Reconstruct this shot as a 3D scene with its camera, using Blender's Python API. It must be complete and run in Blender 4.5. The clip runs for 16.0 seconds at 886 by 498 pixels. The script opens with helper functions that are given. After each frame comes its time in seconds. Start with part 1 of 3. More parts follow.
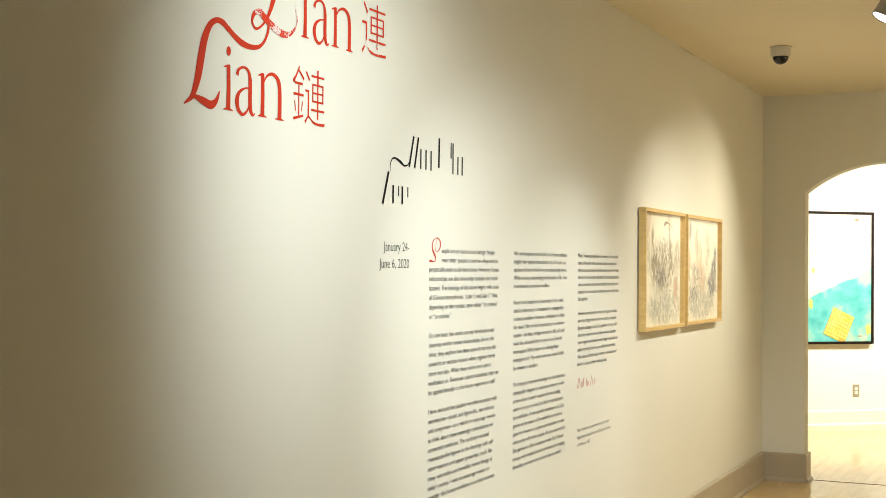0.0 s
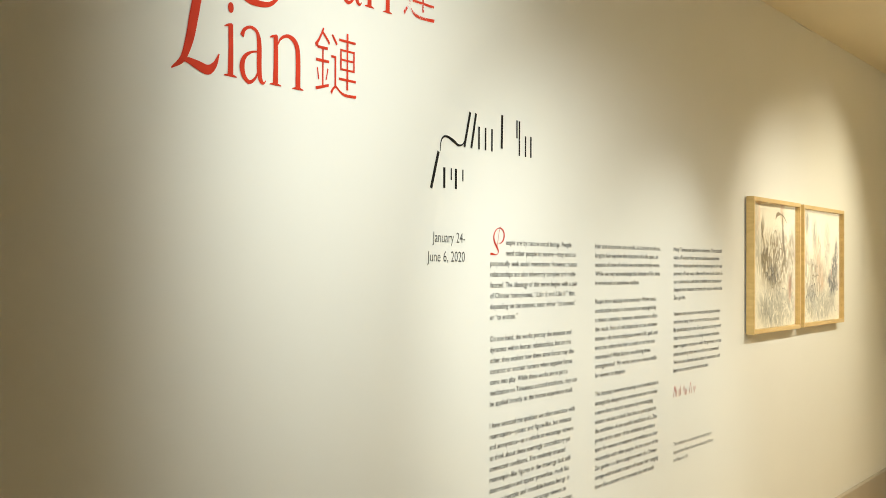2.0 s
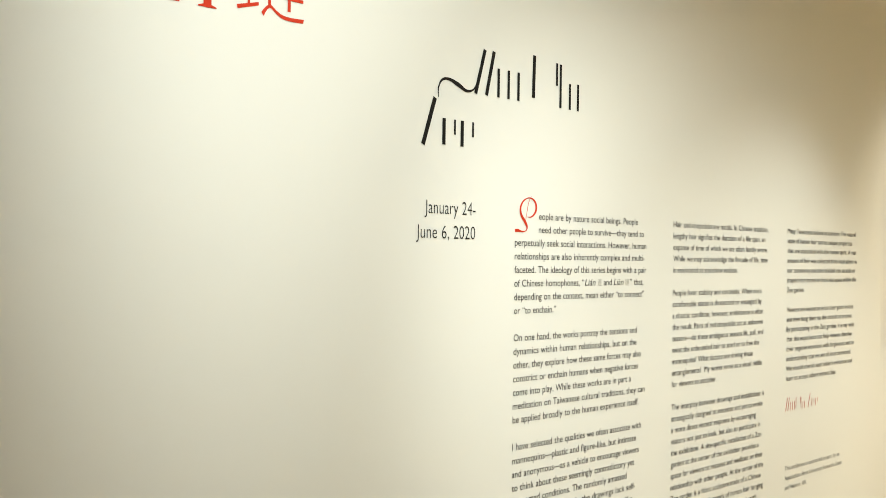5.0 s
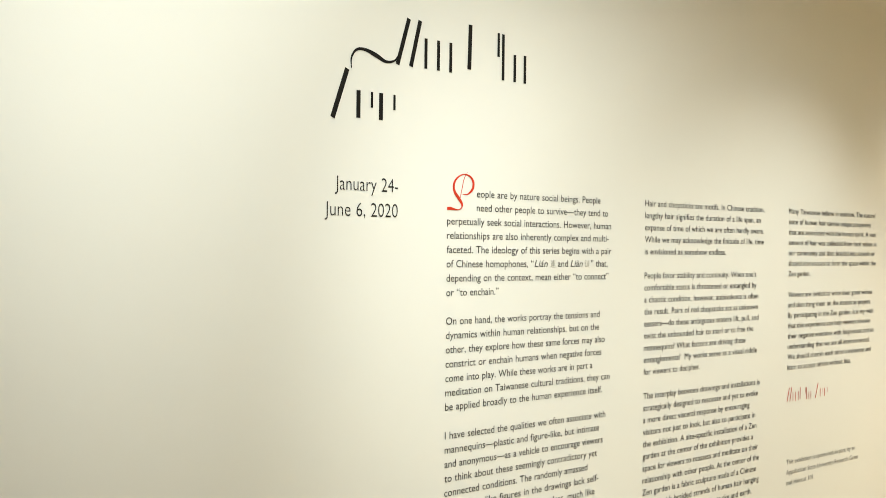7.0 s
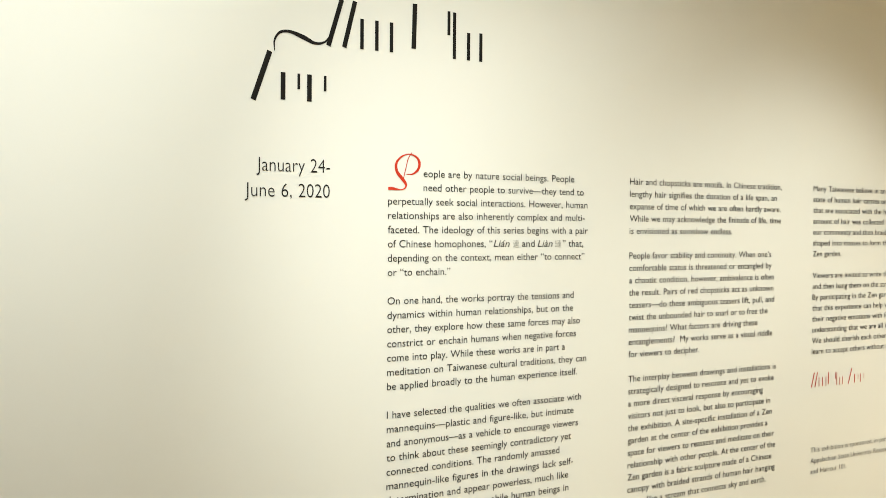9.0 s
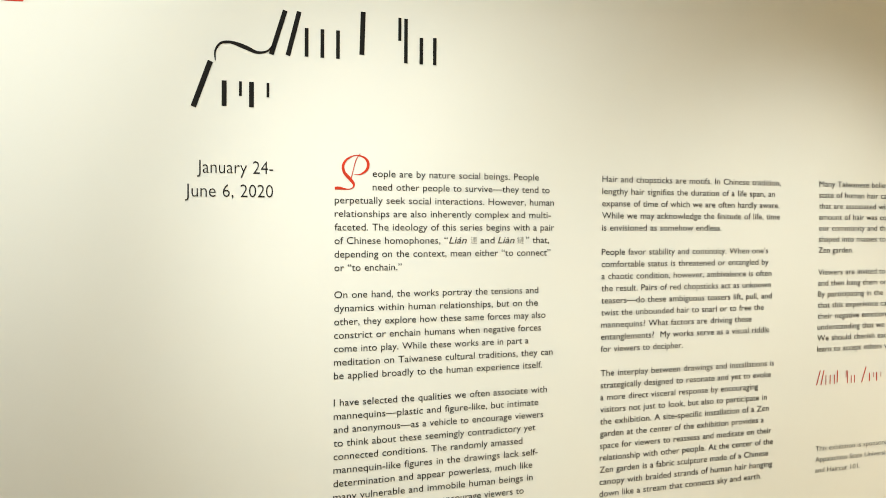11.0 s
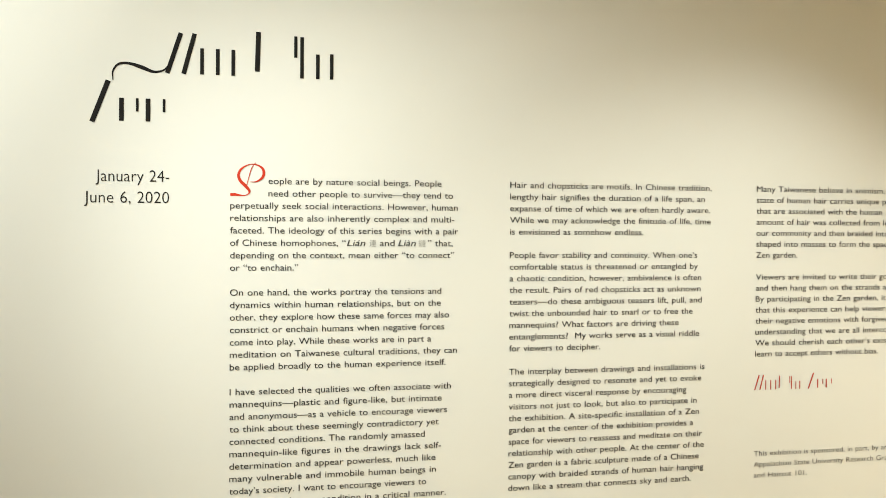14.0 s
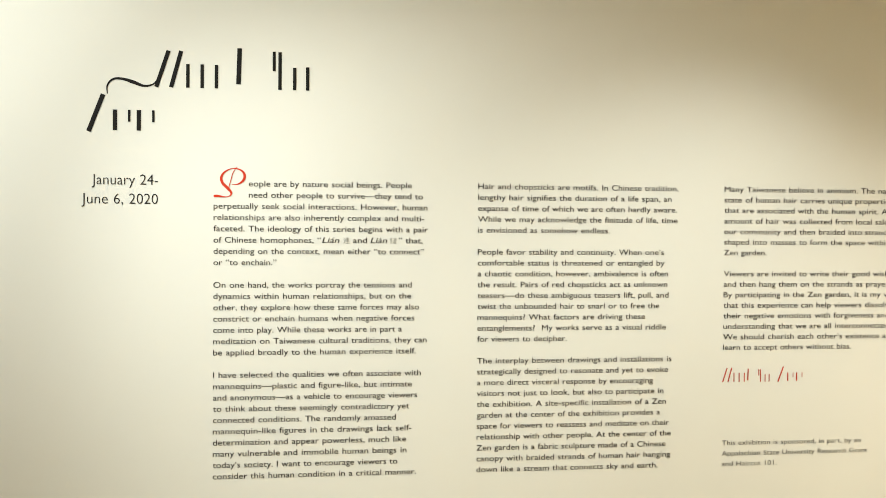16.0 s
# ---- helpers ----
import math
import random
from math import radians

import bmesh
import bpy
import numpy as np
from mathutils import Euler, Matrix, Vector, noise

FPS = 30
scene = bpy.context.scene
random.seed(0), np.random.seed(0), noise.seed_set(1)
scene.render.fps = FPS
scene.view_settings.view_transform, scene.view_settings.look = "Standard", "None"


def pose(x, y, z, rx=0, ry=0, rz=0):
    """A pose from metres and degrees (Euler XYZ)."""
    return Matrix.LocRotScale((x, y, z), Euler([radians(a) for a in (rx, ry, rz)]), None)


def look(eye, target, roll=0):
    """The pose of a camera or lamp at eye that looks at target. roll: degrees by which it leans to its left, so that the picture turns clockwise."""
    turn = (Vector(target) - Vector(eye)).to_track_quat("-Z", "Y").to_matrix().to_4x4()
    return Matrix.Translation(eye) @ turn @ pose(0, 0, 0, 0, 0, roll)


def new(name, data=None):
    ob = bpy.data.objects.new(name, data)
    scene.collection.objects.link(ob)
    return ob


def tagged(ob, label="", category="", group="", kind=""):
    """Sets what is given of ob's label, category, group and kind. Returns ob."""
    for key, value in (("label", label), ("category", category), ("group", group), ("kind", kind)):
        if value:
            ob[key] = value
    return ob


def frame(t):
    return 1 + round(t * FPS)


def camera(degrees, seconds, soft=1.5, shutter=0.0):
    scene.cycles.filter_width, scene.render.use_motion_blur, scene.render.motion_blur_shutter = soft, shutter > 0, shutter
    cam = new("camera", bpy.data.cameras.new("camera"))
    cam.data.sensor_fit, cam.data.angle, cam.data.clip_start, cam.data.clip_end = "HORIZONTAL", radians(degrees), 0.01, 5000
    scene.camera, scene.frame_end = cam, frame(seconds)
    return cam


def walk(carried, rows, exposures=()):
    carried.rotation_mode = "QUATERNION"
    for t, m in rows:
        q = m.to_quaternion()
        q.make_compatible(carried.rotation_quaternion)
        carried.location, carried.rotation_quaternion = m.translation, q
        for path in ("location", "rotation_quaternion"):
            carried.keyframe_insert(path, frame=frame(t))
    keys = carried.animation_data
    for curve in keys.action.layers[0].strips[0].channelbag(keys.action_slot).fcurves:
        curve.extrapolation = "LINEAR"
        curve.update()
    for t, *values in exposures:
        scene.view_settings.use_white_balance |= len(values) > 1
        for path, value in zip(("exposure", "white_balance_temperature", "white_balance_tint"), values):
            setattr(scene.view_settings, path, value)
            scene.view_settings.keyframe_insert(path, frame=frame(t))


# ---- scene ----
cam = camera(37.11, 16.0, soft=0.9)
PATH = [
    (0, (-3.9035, -1.8582, 1.4648), (-2.0890, -1.0175, 1.4930), 0.452),
    (0.5, (-3.7719, -1.8463, 1.4647), (-1.9740, -0.9707, 1.4919), 0.393),
    (1, (-3.6303, -1.8267, 1.4620), (-1.8504, -0.9151, 1.4885), 0.359),
    (1.5, (-3.4970, -1.8216, 1.4555), (-1.7425, -0.8617, 1.4821), 0.308),
    (2, (-3.3533, -1.8095, 1.4464), (-1.6284, -0.7976, 1.4746), 0.263),
    (2.5, (-3.2046, -1.7862, 1.4411), (-1.5054, -0.7317, 1.4696), 0.310),
    (3, (-3.0512, -1.7639, 1.4393), (-1.3756, -0.6722, 1.4655), 0.396),
    (3.5, (-2.8907, -1.7441, 1.4329), (-1.2422, -0.6121, 1.4591), 0.358),
    (3.7, (-2.8231, -1.7397, 1.4287), (-1.1882, -0.5880, 1.4551), 0.355),
    (5.8, (-2.2778, -1.7715, 1.4185), (-0.7418, -0.4906, 1.4234), 0.803),
    (6, (-2.2361, -1.7871, 1.4166), (-0.7070, -0.4979, 1.4208), 0.728),
    (6.5, (-2.1666, -1.8598, 1.4119), (-0.6636, -0.5404, 1.4128), 0.690),
    (7, (-2.0861, -1.9758, 1.3989), (-0.6375, -0.5968, 1.3982), 0.597),
    (7.5, (-1.9789, -2.0669, 1.4106), (-0.5909, -0.6271, 1.3917), 0.652),
    (8, (-1.8698, -2.1419, 1.4040), (-0.5348, -0.6529, 1.3810), 0.519),
    (8.5, (-1.7637, -2.2423, 1.3972), (-0.4852, -0.7046, 1.3724), 0.429),
    (9, (-1.6566, -2.3562, 1.4001), (-0.4387, -0.7701, 1.3689), 0.381),
    (9.5, (-1.5482, -2.4711, 1.4079), (-0.3928, -0.8391, 1.3697), 0.338),
    (12, (-0.9702, -2.9820, 1.4269), (-0.1600, -1.1540, 1.3814), 0.425),
    (12.5, (-0.8462, -3.0624, 1.4177), (-0.0884, -1.2119, 1.3782), 0.393),
    (13, (-0.7266, -3.1326, 1.4117), (-0.0139, -1.2642, 1.3766), 0.295),
    (13.5, (-0.6028, -3.2203, 1.3998), (0.0542, -1.3315, 1.3719), 0.273),
    (14, (-0.4738, -3.3116, 1.4066), (0.1213, -1.4025, 1.3743), 0.349),
    (14.5, (-0.3437, -3.4056, 1.4158), (0.1881, -1.4780, 1.3779), 0.390),
    (15, (-0.2206, -3.4974, 1.4153), (0.2472, -1.5533, 1.3775), 0.361),
    (15.5, (-0.1169, -3.5952, 1.4073), (0.2911, -1.6376, 1.3740), 0.355),
    (16, (-0.0215, -3.6982, 1.4020), (0.3327, -1.7301, 1.3702), 0.361),
]
walk(cam, [(t, look(eye, target, roll)) for t, eye, target, roll in PATH])

# ---- light ----
world = bpy.data.worlds.new("world")
scene.world = world
world.use_nodes = True
world.node_tree.nodes["Background"].inputs["Color"].default_value = (0.9, 0.8, 0.6, 1)
world.node_tree.nodes["Background"].inputs["Strength"].default_value = 0.02

CEILING = 2.685
COOL, MILD, WARM, AMBER, PALE = (0.935, 0.995, 0.975), (1.0, 0.955, 0.83), (1.0, 0.82, 0.58), (1.0, 0.92, 0.71), (0.98, 0.96, 1.0)
LAMPS = [  # eye, target, watts, cone degrees, blend, colour
    ((-1.67, -1.25, 2.46), (1.23, 0, 0.09), 115, 97, 1.0, COOL),
    ((-1.10, -1.25, 2.46), (-0.65, 0, 1.81), 58, 86, 1.0, COOL),
    ((-0.85, -1.25, 2.46), (1.64, 0, 0.13), 188, 75, 1.0, COOL),
    ((1.75, -1.218, 2.50), (1.25, 0, 0.24), 86, 75, 1.0, COOL),
    ((2.60, -1.25, 2.46), (3.10, 0, 0.70), 84, 94, 1.0, MILD),
    ((4.30, -1.25, 2.46), (3.60, 0, 0.95), 94, 98, 1.0, AMBER),
    # Last two: unseen fill lamps, added to bounce light off the south wall.
    ((-1.8, -3.4, 2.46), (-1.8, -5.0, 1.4), 60, 110, 0.8, PALE),
    ((3.7, -3.4, 2.46), (3.7, -5.0, 1.4), 420, 100, 0.8, WARM),
]
FAR = Matrix.Translation((9.044, -0.087, 0)) @ pose(0, 0, 0, 0, 0, -50)  # far wall: x along it, y into it
# Next room's lamps are unseen; the last is added to brighten the glass reflection.
FAR_LAMPS = [((0.9, -1.7, 2.46), (-0.1, 0, 1.4), 290, 100, 0.7, MILD), ((-0.9, -1.9, 2.46), (-0.2, -0.6, 0.0), 330, 120, 0.7, MILD), ((2.5, -1.5, 2.46), (2.0, 0, 1.5), 200, 90, 0.7, MILD)]


def spot(eye, target, watts, cone, blend, colour):
    li = bpy.data.lights.new("spot_lamp", "SPOT")
    li.energy, li.color, li.shadow_soft_size = watts, colour, 0.035
    li.spot_size, li.spot_blend = radians(cone), blend
    ob = new("spot_lamp", li)
    ob.matrix_world = look(eye, target)
    return ob


for eye, target, watts, cone, blend, colour in LAMPS:
    way = (Vector(target) - Vector(eye)).normalized()
    spot(Vector(eye) + 0.012 * way, target, watts, cone, blend, colour)
for eye, target, watts, cone, blend, colour in FAR_LAMPS:
    eye, target = FAR @ Vector(eye), FAR @ Vector(target)
    spot(eye + 0.012 * (target - eye).normalized(), target, watts, cone, blend, colour)

# ---- materials ----


def material(name, colour, rough=0.5, metal=0.0, vary=0.0, scale=8.0, bump=0.0, bump_scale=200.0, other=None, spec=0.5, detail=4.0, stretch=(1, 1, 1)):
    m = bpy.data.materials.new(name)
    m.use_nodes = True
    nt = m.node_tree
    b = nt.nodes["Principled BSDF"]
    b.inputs["Base Color"].default_value = (*colour, 1)
    b.inputs["Roughness"].default_value = rough
    b.inputs["Metallic"].default_value = metal
    b.inputs["Specular IOR Level"].default_value = spec
    geo = nt.nodes.new("ShaderNodeNewGeometry")
    mp = nt.nodes.new("ShaderNodeMapping")
    mp.inputs["Scale"].default_value = stretch
    nt.links.new(geo.outputs["Position"], mp.inputs["Vector"])
    if vary:
        n = nt.nodes.new("ShaderNodeTexNoise")
        n.inputs["Scale"].default_value, n.inputs["Detail"].default_value = scale, detail
        nt.links.new(mp.outputs[0], n.inputs["Vector"])
        ramp = nt.nodes.new("ShaderNodeMapRange")
        ramp.inputs["From Min"].default_value, ramp.inputs["From Max"].default_value = 0.3, 0.7
        nt.links.new(n.outputs["Fac"], ramp.inputs["Value"])
        mix = nt.nodes.new("ShaderNodeMix")
        mix.data_type = "RGBA"
        mix.inputs["A"].default_value = (*colour, 1)
        mix.inputs["B"].default_value = (*(other or [c * (1 - vary) for c in colour]), 1)
        nt.links.new(ramp.outputs[0], mix.inputs["Factor"])
        nt.links.new(mix.outputs["Result"], b.inputs["Base Color"])
    if bump:
        n2 = nt.nodes.new("ShaderNodeTexNoise")
        n2.inputs["Scale"].default_value, n2.inputs["Detail"].default_value = bump_scale, 3
        nt.links.new(mp.outputs[0], n2.inputs["Vector"])
        bp = nt.nodes.new("ShaderNodeBump")
        bp.inputs["Strength"].default_value, bp.inputs["Distance"].default_value = bump, 0.002
        nt.links.new(n2.outputs["Fac"], bp.inputs["Height"])
        nt.links.new(bp.outputs[0], b.inputs["Normal"])
    return m


def glowing(name, colour, strength):
    m = bpy.data.materials.new(name)
    m.use_nodes = True
    b = m.node_tree.nodes["Principled BSDF"]
    b.inputs["Base Color"].default_value = (*colour, 1)
    b.inputs["Emission Color"].default_value = (*colour, 1)
    b.inputs["Emission Strength"].default_value = strength
    return m


def clear_pane(name, gloss=True):
    m = bpy.data.materials.new(name)
    m.use_nodes = True
    nt = m.node_tree
    nt.nodes.clear()
    out, mix = nt.nodes.new("ShaderNodeOutputMaterial"), nt.nodes.new("ShaderNodeMixShader")
    tr, gl, fr = nt.nodes.new("ShaderNodeBsdfTransparent"), nt.nodes.new("ShaderNodeBsdfGlossy"), nt.nodes.new("ShaderNodeFresnel")
    gl.inputs["Roughness"].default_value = 0.02
    fr.inputs["IOR"].default_value = 1.45
    if gloss:
        nt.links.new(fr.outputs[0], mix.inputs[0])
    else:
        mix.inputs[0].default_value = 0.0
    nt.links.new(tr.outputs[0], mix.inputs[1])
    nt.links.new(gl.outputs[0], mix.inputs[2])
    nt.links.new(mix.outputs[0], out.inputs[0])
    return m


def wood(name, light, dark, rough=0.35, grain=(1.5, 22, 22), random_amount=0.0, spec=0.5):
    """Wood with long grain and, where asked, a tone of its own for each piece."""
    m = bpy.data.materials.new(name)
    m.use_nodes = True
    nt = m.node_tree
    b = nt.nodes["Principled BSDF"]
    b.inputs["Roughness"].default_value = rough
    b.inputs["Specular IOR Level"].default_value = spec
    geo, mp = nt.nodes.new("ShaderNodeNewGeometry"), nt.nodes.new("ShaderNodeMapping")
    mp.inputs["Scale"].default_value = grain
    nt.links.new(geo.outputs["Position"], mp.inputs["Vector"])
    info = nt.nodes.new("ShaderNodeObjectInfo")
    shift = nt.nodes.new("ShaderNodeVectorMath")
    shift.operation = "MULTIPLY_ADD"
    shift.inputs[1].default_value = (1, 1, 1)
    nt.links.new(mp.outputs[0], shift.inputs[0])
    mul = nt.nodes.new("ShaderNodeMath")
    mul.operation = "MULTIPLY"
    mul.inputs[1].default_value = 40.0
    nt.links.new(info.outputs["Random"], mul.inputs[0])
    nt.links.new(mul.outputs[0], shift.inputs[2])
    n = nt.nodes.new("ShaderNodeTexNoise")
    n.inputs["Scale"].default_value, n.inputs["Detail"].default_value, n.inputs["Distortion"].default_value = 1.6, 6, 0.8
    nt.links.new(shift.outputs[0], n.inputs["Vector"])
    ramp = nt.nodes.new("ShaderNodeMapRange")
    ramp.inputs["From Min"].default_value, ramp.inputs["From Max"].default_value = 0.35, 0.7
    nt.links.new(n.outputs["Fac"], ramp.inputs["Value"])
    mix = nt.nodes.new("ShaderNodeMix")
    mix.data_type = "RGBA"
    mix.inputs["A"].default_value, mix.inputs["B"].default_value = (*light, 1), (*dark, 1)
    nt.links.new(ramp.outputs[0], mix.inputs["Factor"])
    hsv = nt.nodes.new("ShaderNodeHueSaturation")
    tone = nt.nodes.new("ShaderNodeMapRange")
    tone.inputs["To Min"].default_value, tone.inputs["To Max"].default_value = 1 - random_amount, 1 + random_amount
    nt.links.new(info.outputs["Random"], tone.inputs["Value"])
    nt.links.new(tone.outputs[0], hsv.inputs["Value"])
    nt.links.new(mix.outputs["Result"], hsv.inputs["Color"])
    nt.links.new(hsv.outputs[0], b.inputs["Base Color"])
    bp = nt.nodes.new("ShaderNodeBump")
    bp.inputs["Strength"].default_value, bp.inputs["Distance"].default_value = 0.15, 0.001
    nt.links.new(n.outputs["Fac"], bp.inputs["Height"])
    nt.links.new(bp.outputs[0], b.inputs["Normal"])
    return m


def washed_paper(name, paper, washes):
    """Drawing paper with soft brush washes: each an ink colour and its patches (x, z, half width, half height, strength), in metres."""
    m = bpy.data.materials.new(name)
    m.use_nodes = True
    nt = m.node_tree
    b = nt.nodes["Principled BSDF"]
    b.inputs["Roughness"].default_value = 0.85
    b.inputs["Specular IOR Level"].default_value = 0.2
    tex = nt.nodes.new("ShaderNodeTexCoord")
    base = nt.nodes.new("ShaderNodeRGB")
    base.outputs[0].default_value = (*paper, 1)
    colour = base.outputs[0]
    for k, (ink_colour, stretch, scale, patches) in enumerate(washes):
        total = None
        for x, z, hw, hh, strength in patches:
            mp = nt.nodes.new("ShaderNodeMapping")
            mp.inputs["Location"].default_value = (-x / hw, 0, -z / hh)
            mp.inputs["Scale"].default_value = (1 / hw, 0, 1 / hh)
            nt.links.new(tex.outputs["Object"], mp.inputs["Vector"])
            far = nt.nodes.new("ShaderNodeVectorMath")
            far.operation = "LENGTH"
            nt.links.new(mp.outputs[0], far.inputs[0])
            fade = nt.nodes.new("ShaderNodeMapRange")
            fade.interpolation_type = "SMOOTHSTEP"
            fade.inputs["From Min"].default_value, fade.inputs["From Max"].default_value = 0.45, 1.1
            fade.inputs["To Min"].default_value, fade.inputs["To Max"].default_value = strength, 0.0
            nt.links.new(far.outputs["Value"], fade.inputs["Value"])
            if total is None:
                total = fade.outputs[0]
            else:
                most = nt.nodes.new("ShaderNodeMath")
                most.operation = "MAXIMUM"
                nt.links.new(total, most.inputs[0])
                nt.links.new(fade.outputs[0], most.inputs[1])
                total = most.outputs[0]
        mp = nt.nodes.new("ShaderNodeMapping")
        mp.inputs["Location"].default_value = (3.1 * k, 0, 1.7 * k)
        mp.inputs["Scale"].default_value = stretch
        nt.links.new(tex.outputs["Object"], mp.inputs["Vector"])
        n = nt.nodes.new("ShaderNodeTexNoise")
        n.inputs["Scale"].default_value, n.inputs["Detail"].default_value, n.inputs["Distortion"].default_value = scale, 4, 1.6
        nt.links.new(mp.outputs[0], n.inputs["Vector"])
        ramp = nt.nodes.new("ShaderNodeMapRange")
        ramp.inputs["From Min"].default_value, ramp.inputs["From Max"].default_value = 0.36, 0.56
        nt.links.new(n.outputs["Fac"], ramp.inputs["Value"])
        mul = nt.nodes.new("ShaderNodeMath")
        mul.operation = "MULTIPLY"
        nt.links.new(ramp.outputs[0], mul.inputs[0])
        nt.links.new(total, mul.inputs[1])
        mix = nt.nodes.new("ShaderNodeMix")
        mix.data_type = "RGBA"
        nt.links.new(mul.outputs[0], mix.inputs["Factor"])
        nt.links.new(colour, mix.inputs["A"])
        mix.inputs["B"].default_value = (*ink_colour, 1)
        colour = mix.outputs["Result"]
    nt.links.new(colour, b.inputs["Base Color"])
    return m


def specked_vinyl(name, colour, under, top):
    """Red vinyl film with small pale specks below a height."""
    m = material(name, colour, 0.6, spec=0.15)
    nt = m.node_tree
    b = nt.nodes["Principled BSDF"]
    geo = nt.nodes.new("ShaderNodeNewGeometry")
    n = nt.nodes.new("ShaderNodeTexNoise")
    n.inputs["Scale"].default_value, n.inputs["Detail"].default_value = 230, 3
    nt.links.new(geo.outputs["Position"], n.inputs["Vector"])
    patch = nt.nodes.new("ShaderNodeTexNoise")
    patch.inputs["Scale"].default_value = 14
    nt.links.new(geo.outputs["Position"], patch.inputs["Vector"])
    add = nt.nodes.new("ShaderNodeMath")
    add.operation = "ADD"
    nt.links.new(n.outputs["Fac"], add.inputs[0])
    nt.links.new(patch.outputs["Fac"], add.inputs[1])
    step = nt.nodes.new("ShaderNodeMapRange")
    step.inputs["From Min"].default_value, step.inputs["From Max"].default_value = 1.02, 1.06
    nt.links.new(add.outputs[0], step.inputs["Value"])
    mix = nt.nodes.new("ShaderNodeMix")
    mix.data_type = "RGBA"
    mix.inputs["A"].default_value, mix.inputs["B"].default_value = (*colour, 1), (*under, 1)
    own = nt.nodes.new("ShaderNodeTexCoord")
    sep = nt.nodes.new("ShaderNodeSeparateXYZ")
    nt.links.new(own.outputs["Object"], sep.inputs[0])
    low = nt.nodes.new("ShaderNodeMath")
    low.operation = "LESS_THAN"
    low.inputs[1].default_value = top
    nt.links.new(sep.outputs["Z"], low.inputs[0])
    both = nt.nodes.new("ShaderNodeMath")
    both.operation = "MULTIPLY"
    nt.links.new(step.outputs[0], both.inputs[0])
    nt.links.new(low.outputs[0], both.inputs[1])
    nt.links.new(both.outputs[0], mix.inputs["Factor"])
    nt.links.new(mix.outputs["Result"], b.inputs["Base Color"])
    return m


def canvas_paint(name):
    """Abstract canvas: cream above, turquoise below with a slanted edge, thin washes between. Local metres, x from -0.5 to 0.5 of the height."""
    m = bpy.data.materials.new(name)
    m.use_nodes = True
    nt = m.node_tree
    b = nt.nodes["Principled BSDF"]
    b.inputs["Roughness"].default_value = 0.55
    tex = nt.nodes.new("ShaderNodeTexCoord")
    sep = nt.nodes.new("ShaderNodeSeparateXYZ")
    nt.links.new(tex.outputs["Object"], sep.inputs[0])
    n = nt.nodes.new("ShaderNodeTexNoise")
    n.inputs["Scale"].default_value, n.inputs["Detail"].default_value = 3.5, 8
    nt.links.new(tex.outputs["Object"], n.inputs["Vector"])
    slope = nt.nodes.new("ShaderNodeMath")
    slope.operation = "MULTIPLY_ADD"
    slope.inputs[1].default_value = -0.44
    nt.links.new(sep.outputs["X"], slope.inputs[0])
    nt.links.new(sep.outputs["Z"], slope.inputs[2])
    wob = nt.nodes.new("ShaderNodeMath")
    wob.operation = "MULTIPLY_ADD"
    wob.inputs[1].default_value = 0.12
    nt.links.new(n.outputs["Fac"], wob.inputs[0])
    nt.links.new(slope.outputs[0], wob.inputs[2])
    edge = nt.nodes.new("ShaderNodeMapRange")
    edge.inputs["From Min"].default_value, edge.inputs["From Max"].default_value = -0.112, -0.087
    nt.links.new(wob.outputs[0], edge.inputs["Value"])
    n2 = nt.nodes.new("ShaderNodeTexNoise")
    n2.inputs["Scale"].default_value, n2.inputs["Detail"].default_value = 6, 8
    nt.links.new(tex.outputs["Object"], n2.inputs["Vector"])
    sea = nt.nodes.new("ShaderNodeValToRGB")
    e = sea.color_ramp.elements
    e[0].position, e[0].color = 0.3, (0.04, 0.32, 0.32, 1)
    e[1].position, e[1].color = 0.74, (0.46, 0.53, 0.34, 1)
    mid = sea.color_ramp.elements.new(0.5)
    mid.color = (0.11, 0.43, 0.42, 1)
    nt.links.new(n2.outputs["Fac"], sea.inputs[0])
    sky = nt.nodes.new("ShaderNodeValToRGB")
    e = sky.color_ramp.elements
    e[0].position, e[0].color = 0.33, (0.58, 0.53, 0.38, 1)
    e[1].position, e[1].color = 0.55, (0.66, 0.62, 0.50, 1)
    nt.links.new(n2.outputs["Fac"], sky.inputs[0])
    mix = nt.nodes.new("ShaderNodeMix")
    mix.data_type = "RGBA"
    nt.links.new(edge.outputs[0], mix.inputs["Factor"])
    nt.links.new(sea.outputs[0], mix.inputs["A"])
    nt.links.new(sky.outputs[0], mix.inputs["B"])
    nt.links.new(mix.outputs["Result"], b.inputs["Base Color"])
    return m


WALL = material("wall_paint", (0.780, 0.772, 0.690), 0.65, vary=0.03, scale=1.3, bump=0.05, bump_scale=260, spec=0.3)
CEIL = material("ceiling_paint", (0.86, 0.79, 0.62), 0.7, vary=0.05, scale=0.9, bump=0.12, bump_scale=180)
BASE = material("baseboard_paint", (0.45, 0.39, 0.29), 0.4, vary=0.06, scale=5)
BASE_LIGHT = material("white_baseboard_paint", (0.78, 0.75, 0.66), 0.35, vary=0.03, scale=5)
MAPLE = wood("maple_floor", (0.66, 0.49, 0.24), (0.57, 0.40, 0.18), 0.13, (1.4, 7, 7), 0.025)
GAP = material("floor_gap", (0.16, 0.10, 0.05), 0.8)
FRAME_WOOD = wood("frame_wood", (0.70, 0.50, 0.20), (0.60, 0.41, 0.15), 0.4, (6, 6, 30), 0.05)
BLACK_VINYL = material("black_vinyl", (0.016, 0.015, 0.013), 0.65, vary=0.3, scale=40, spec=0.12)
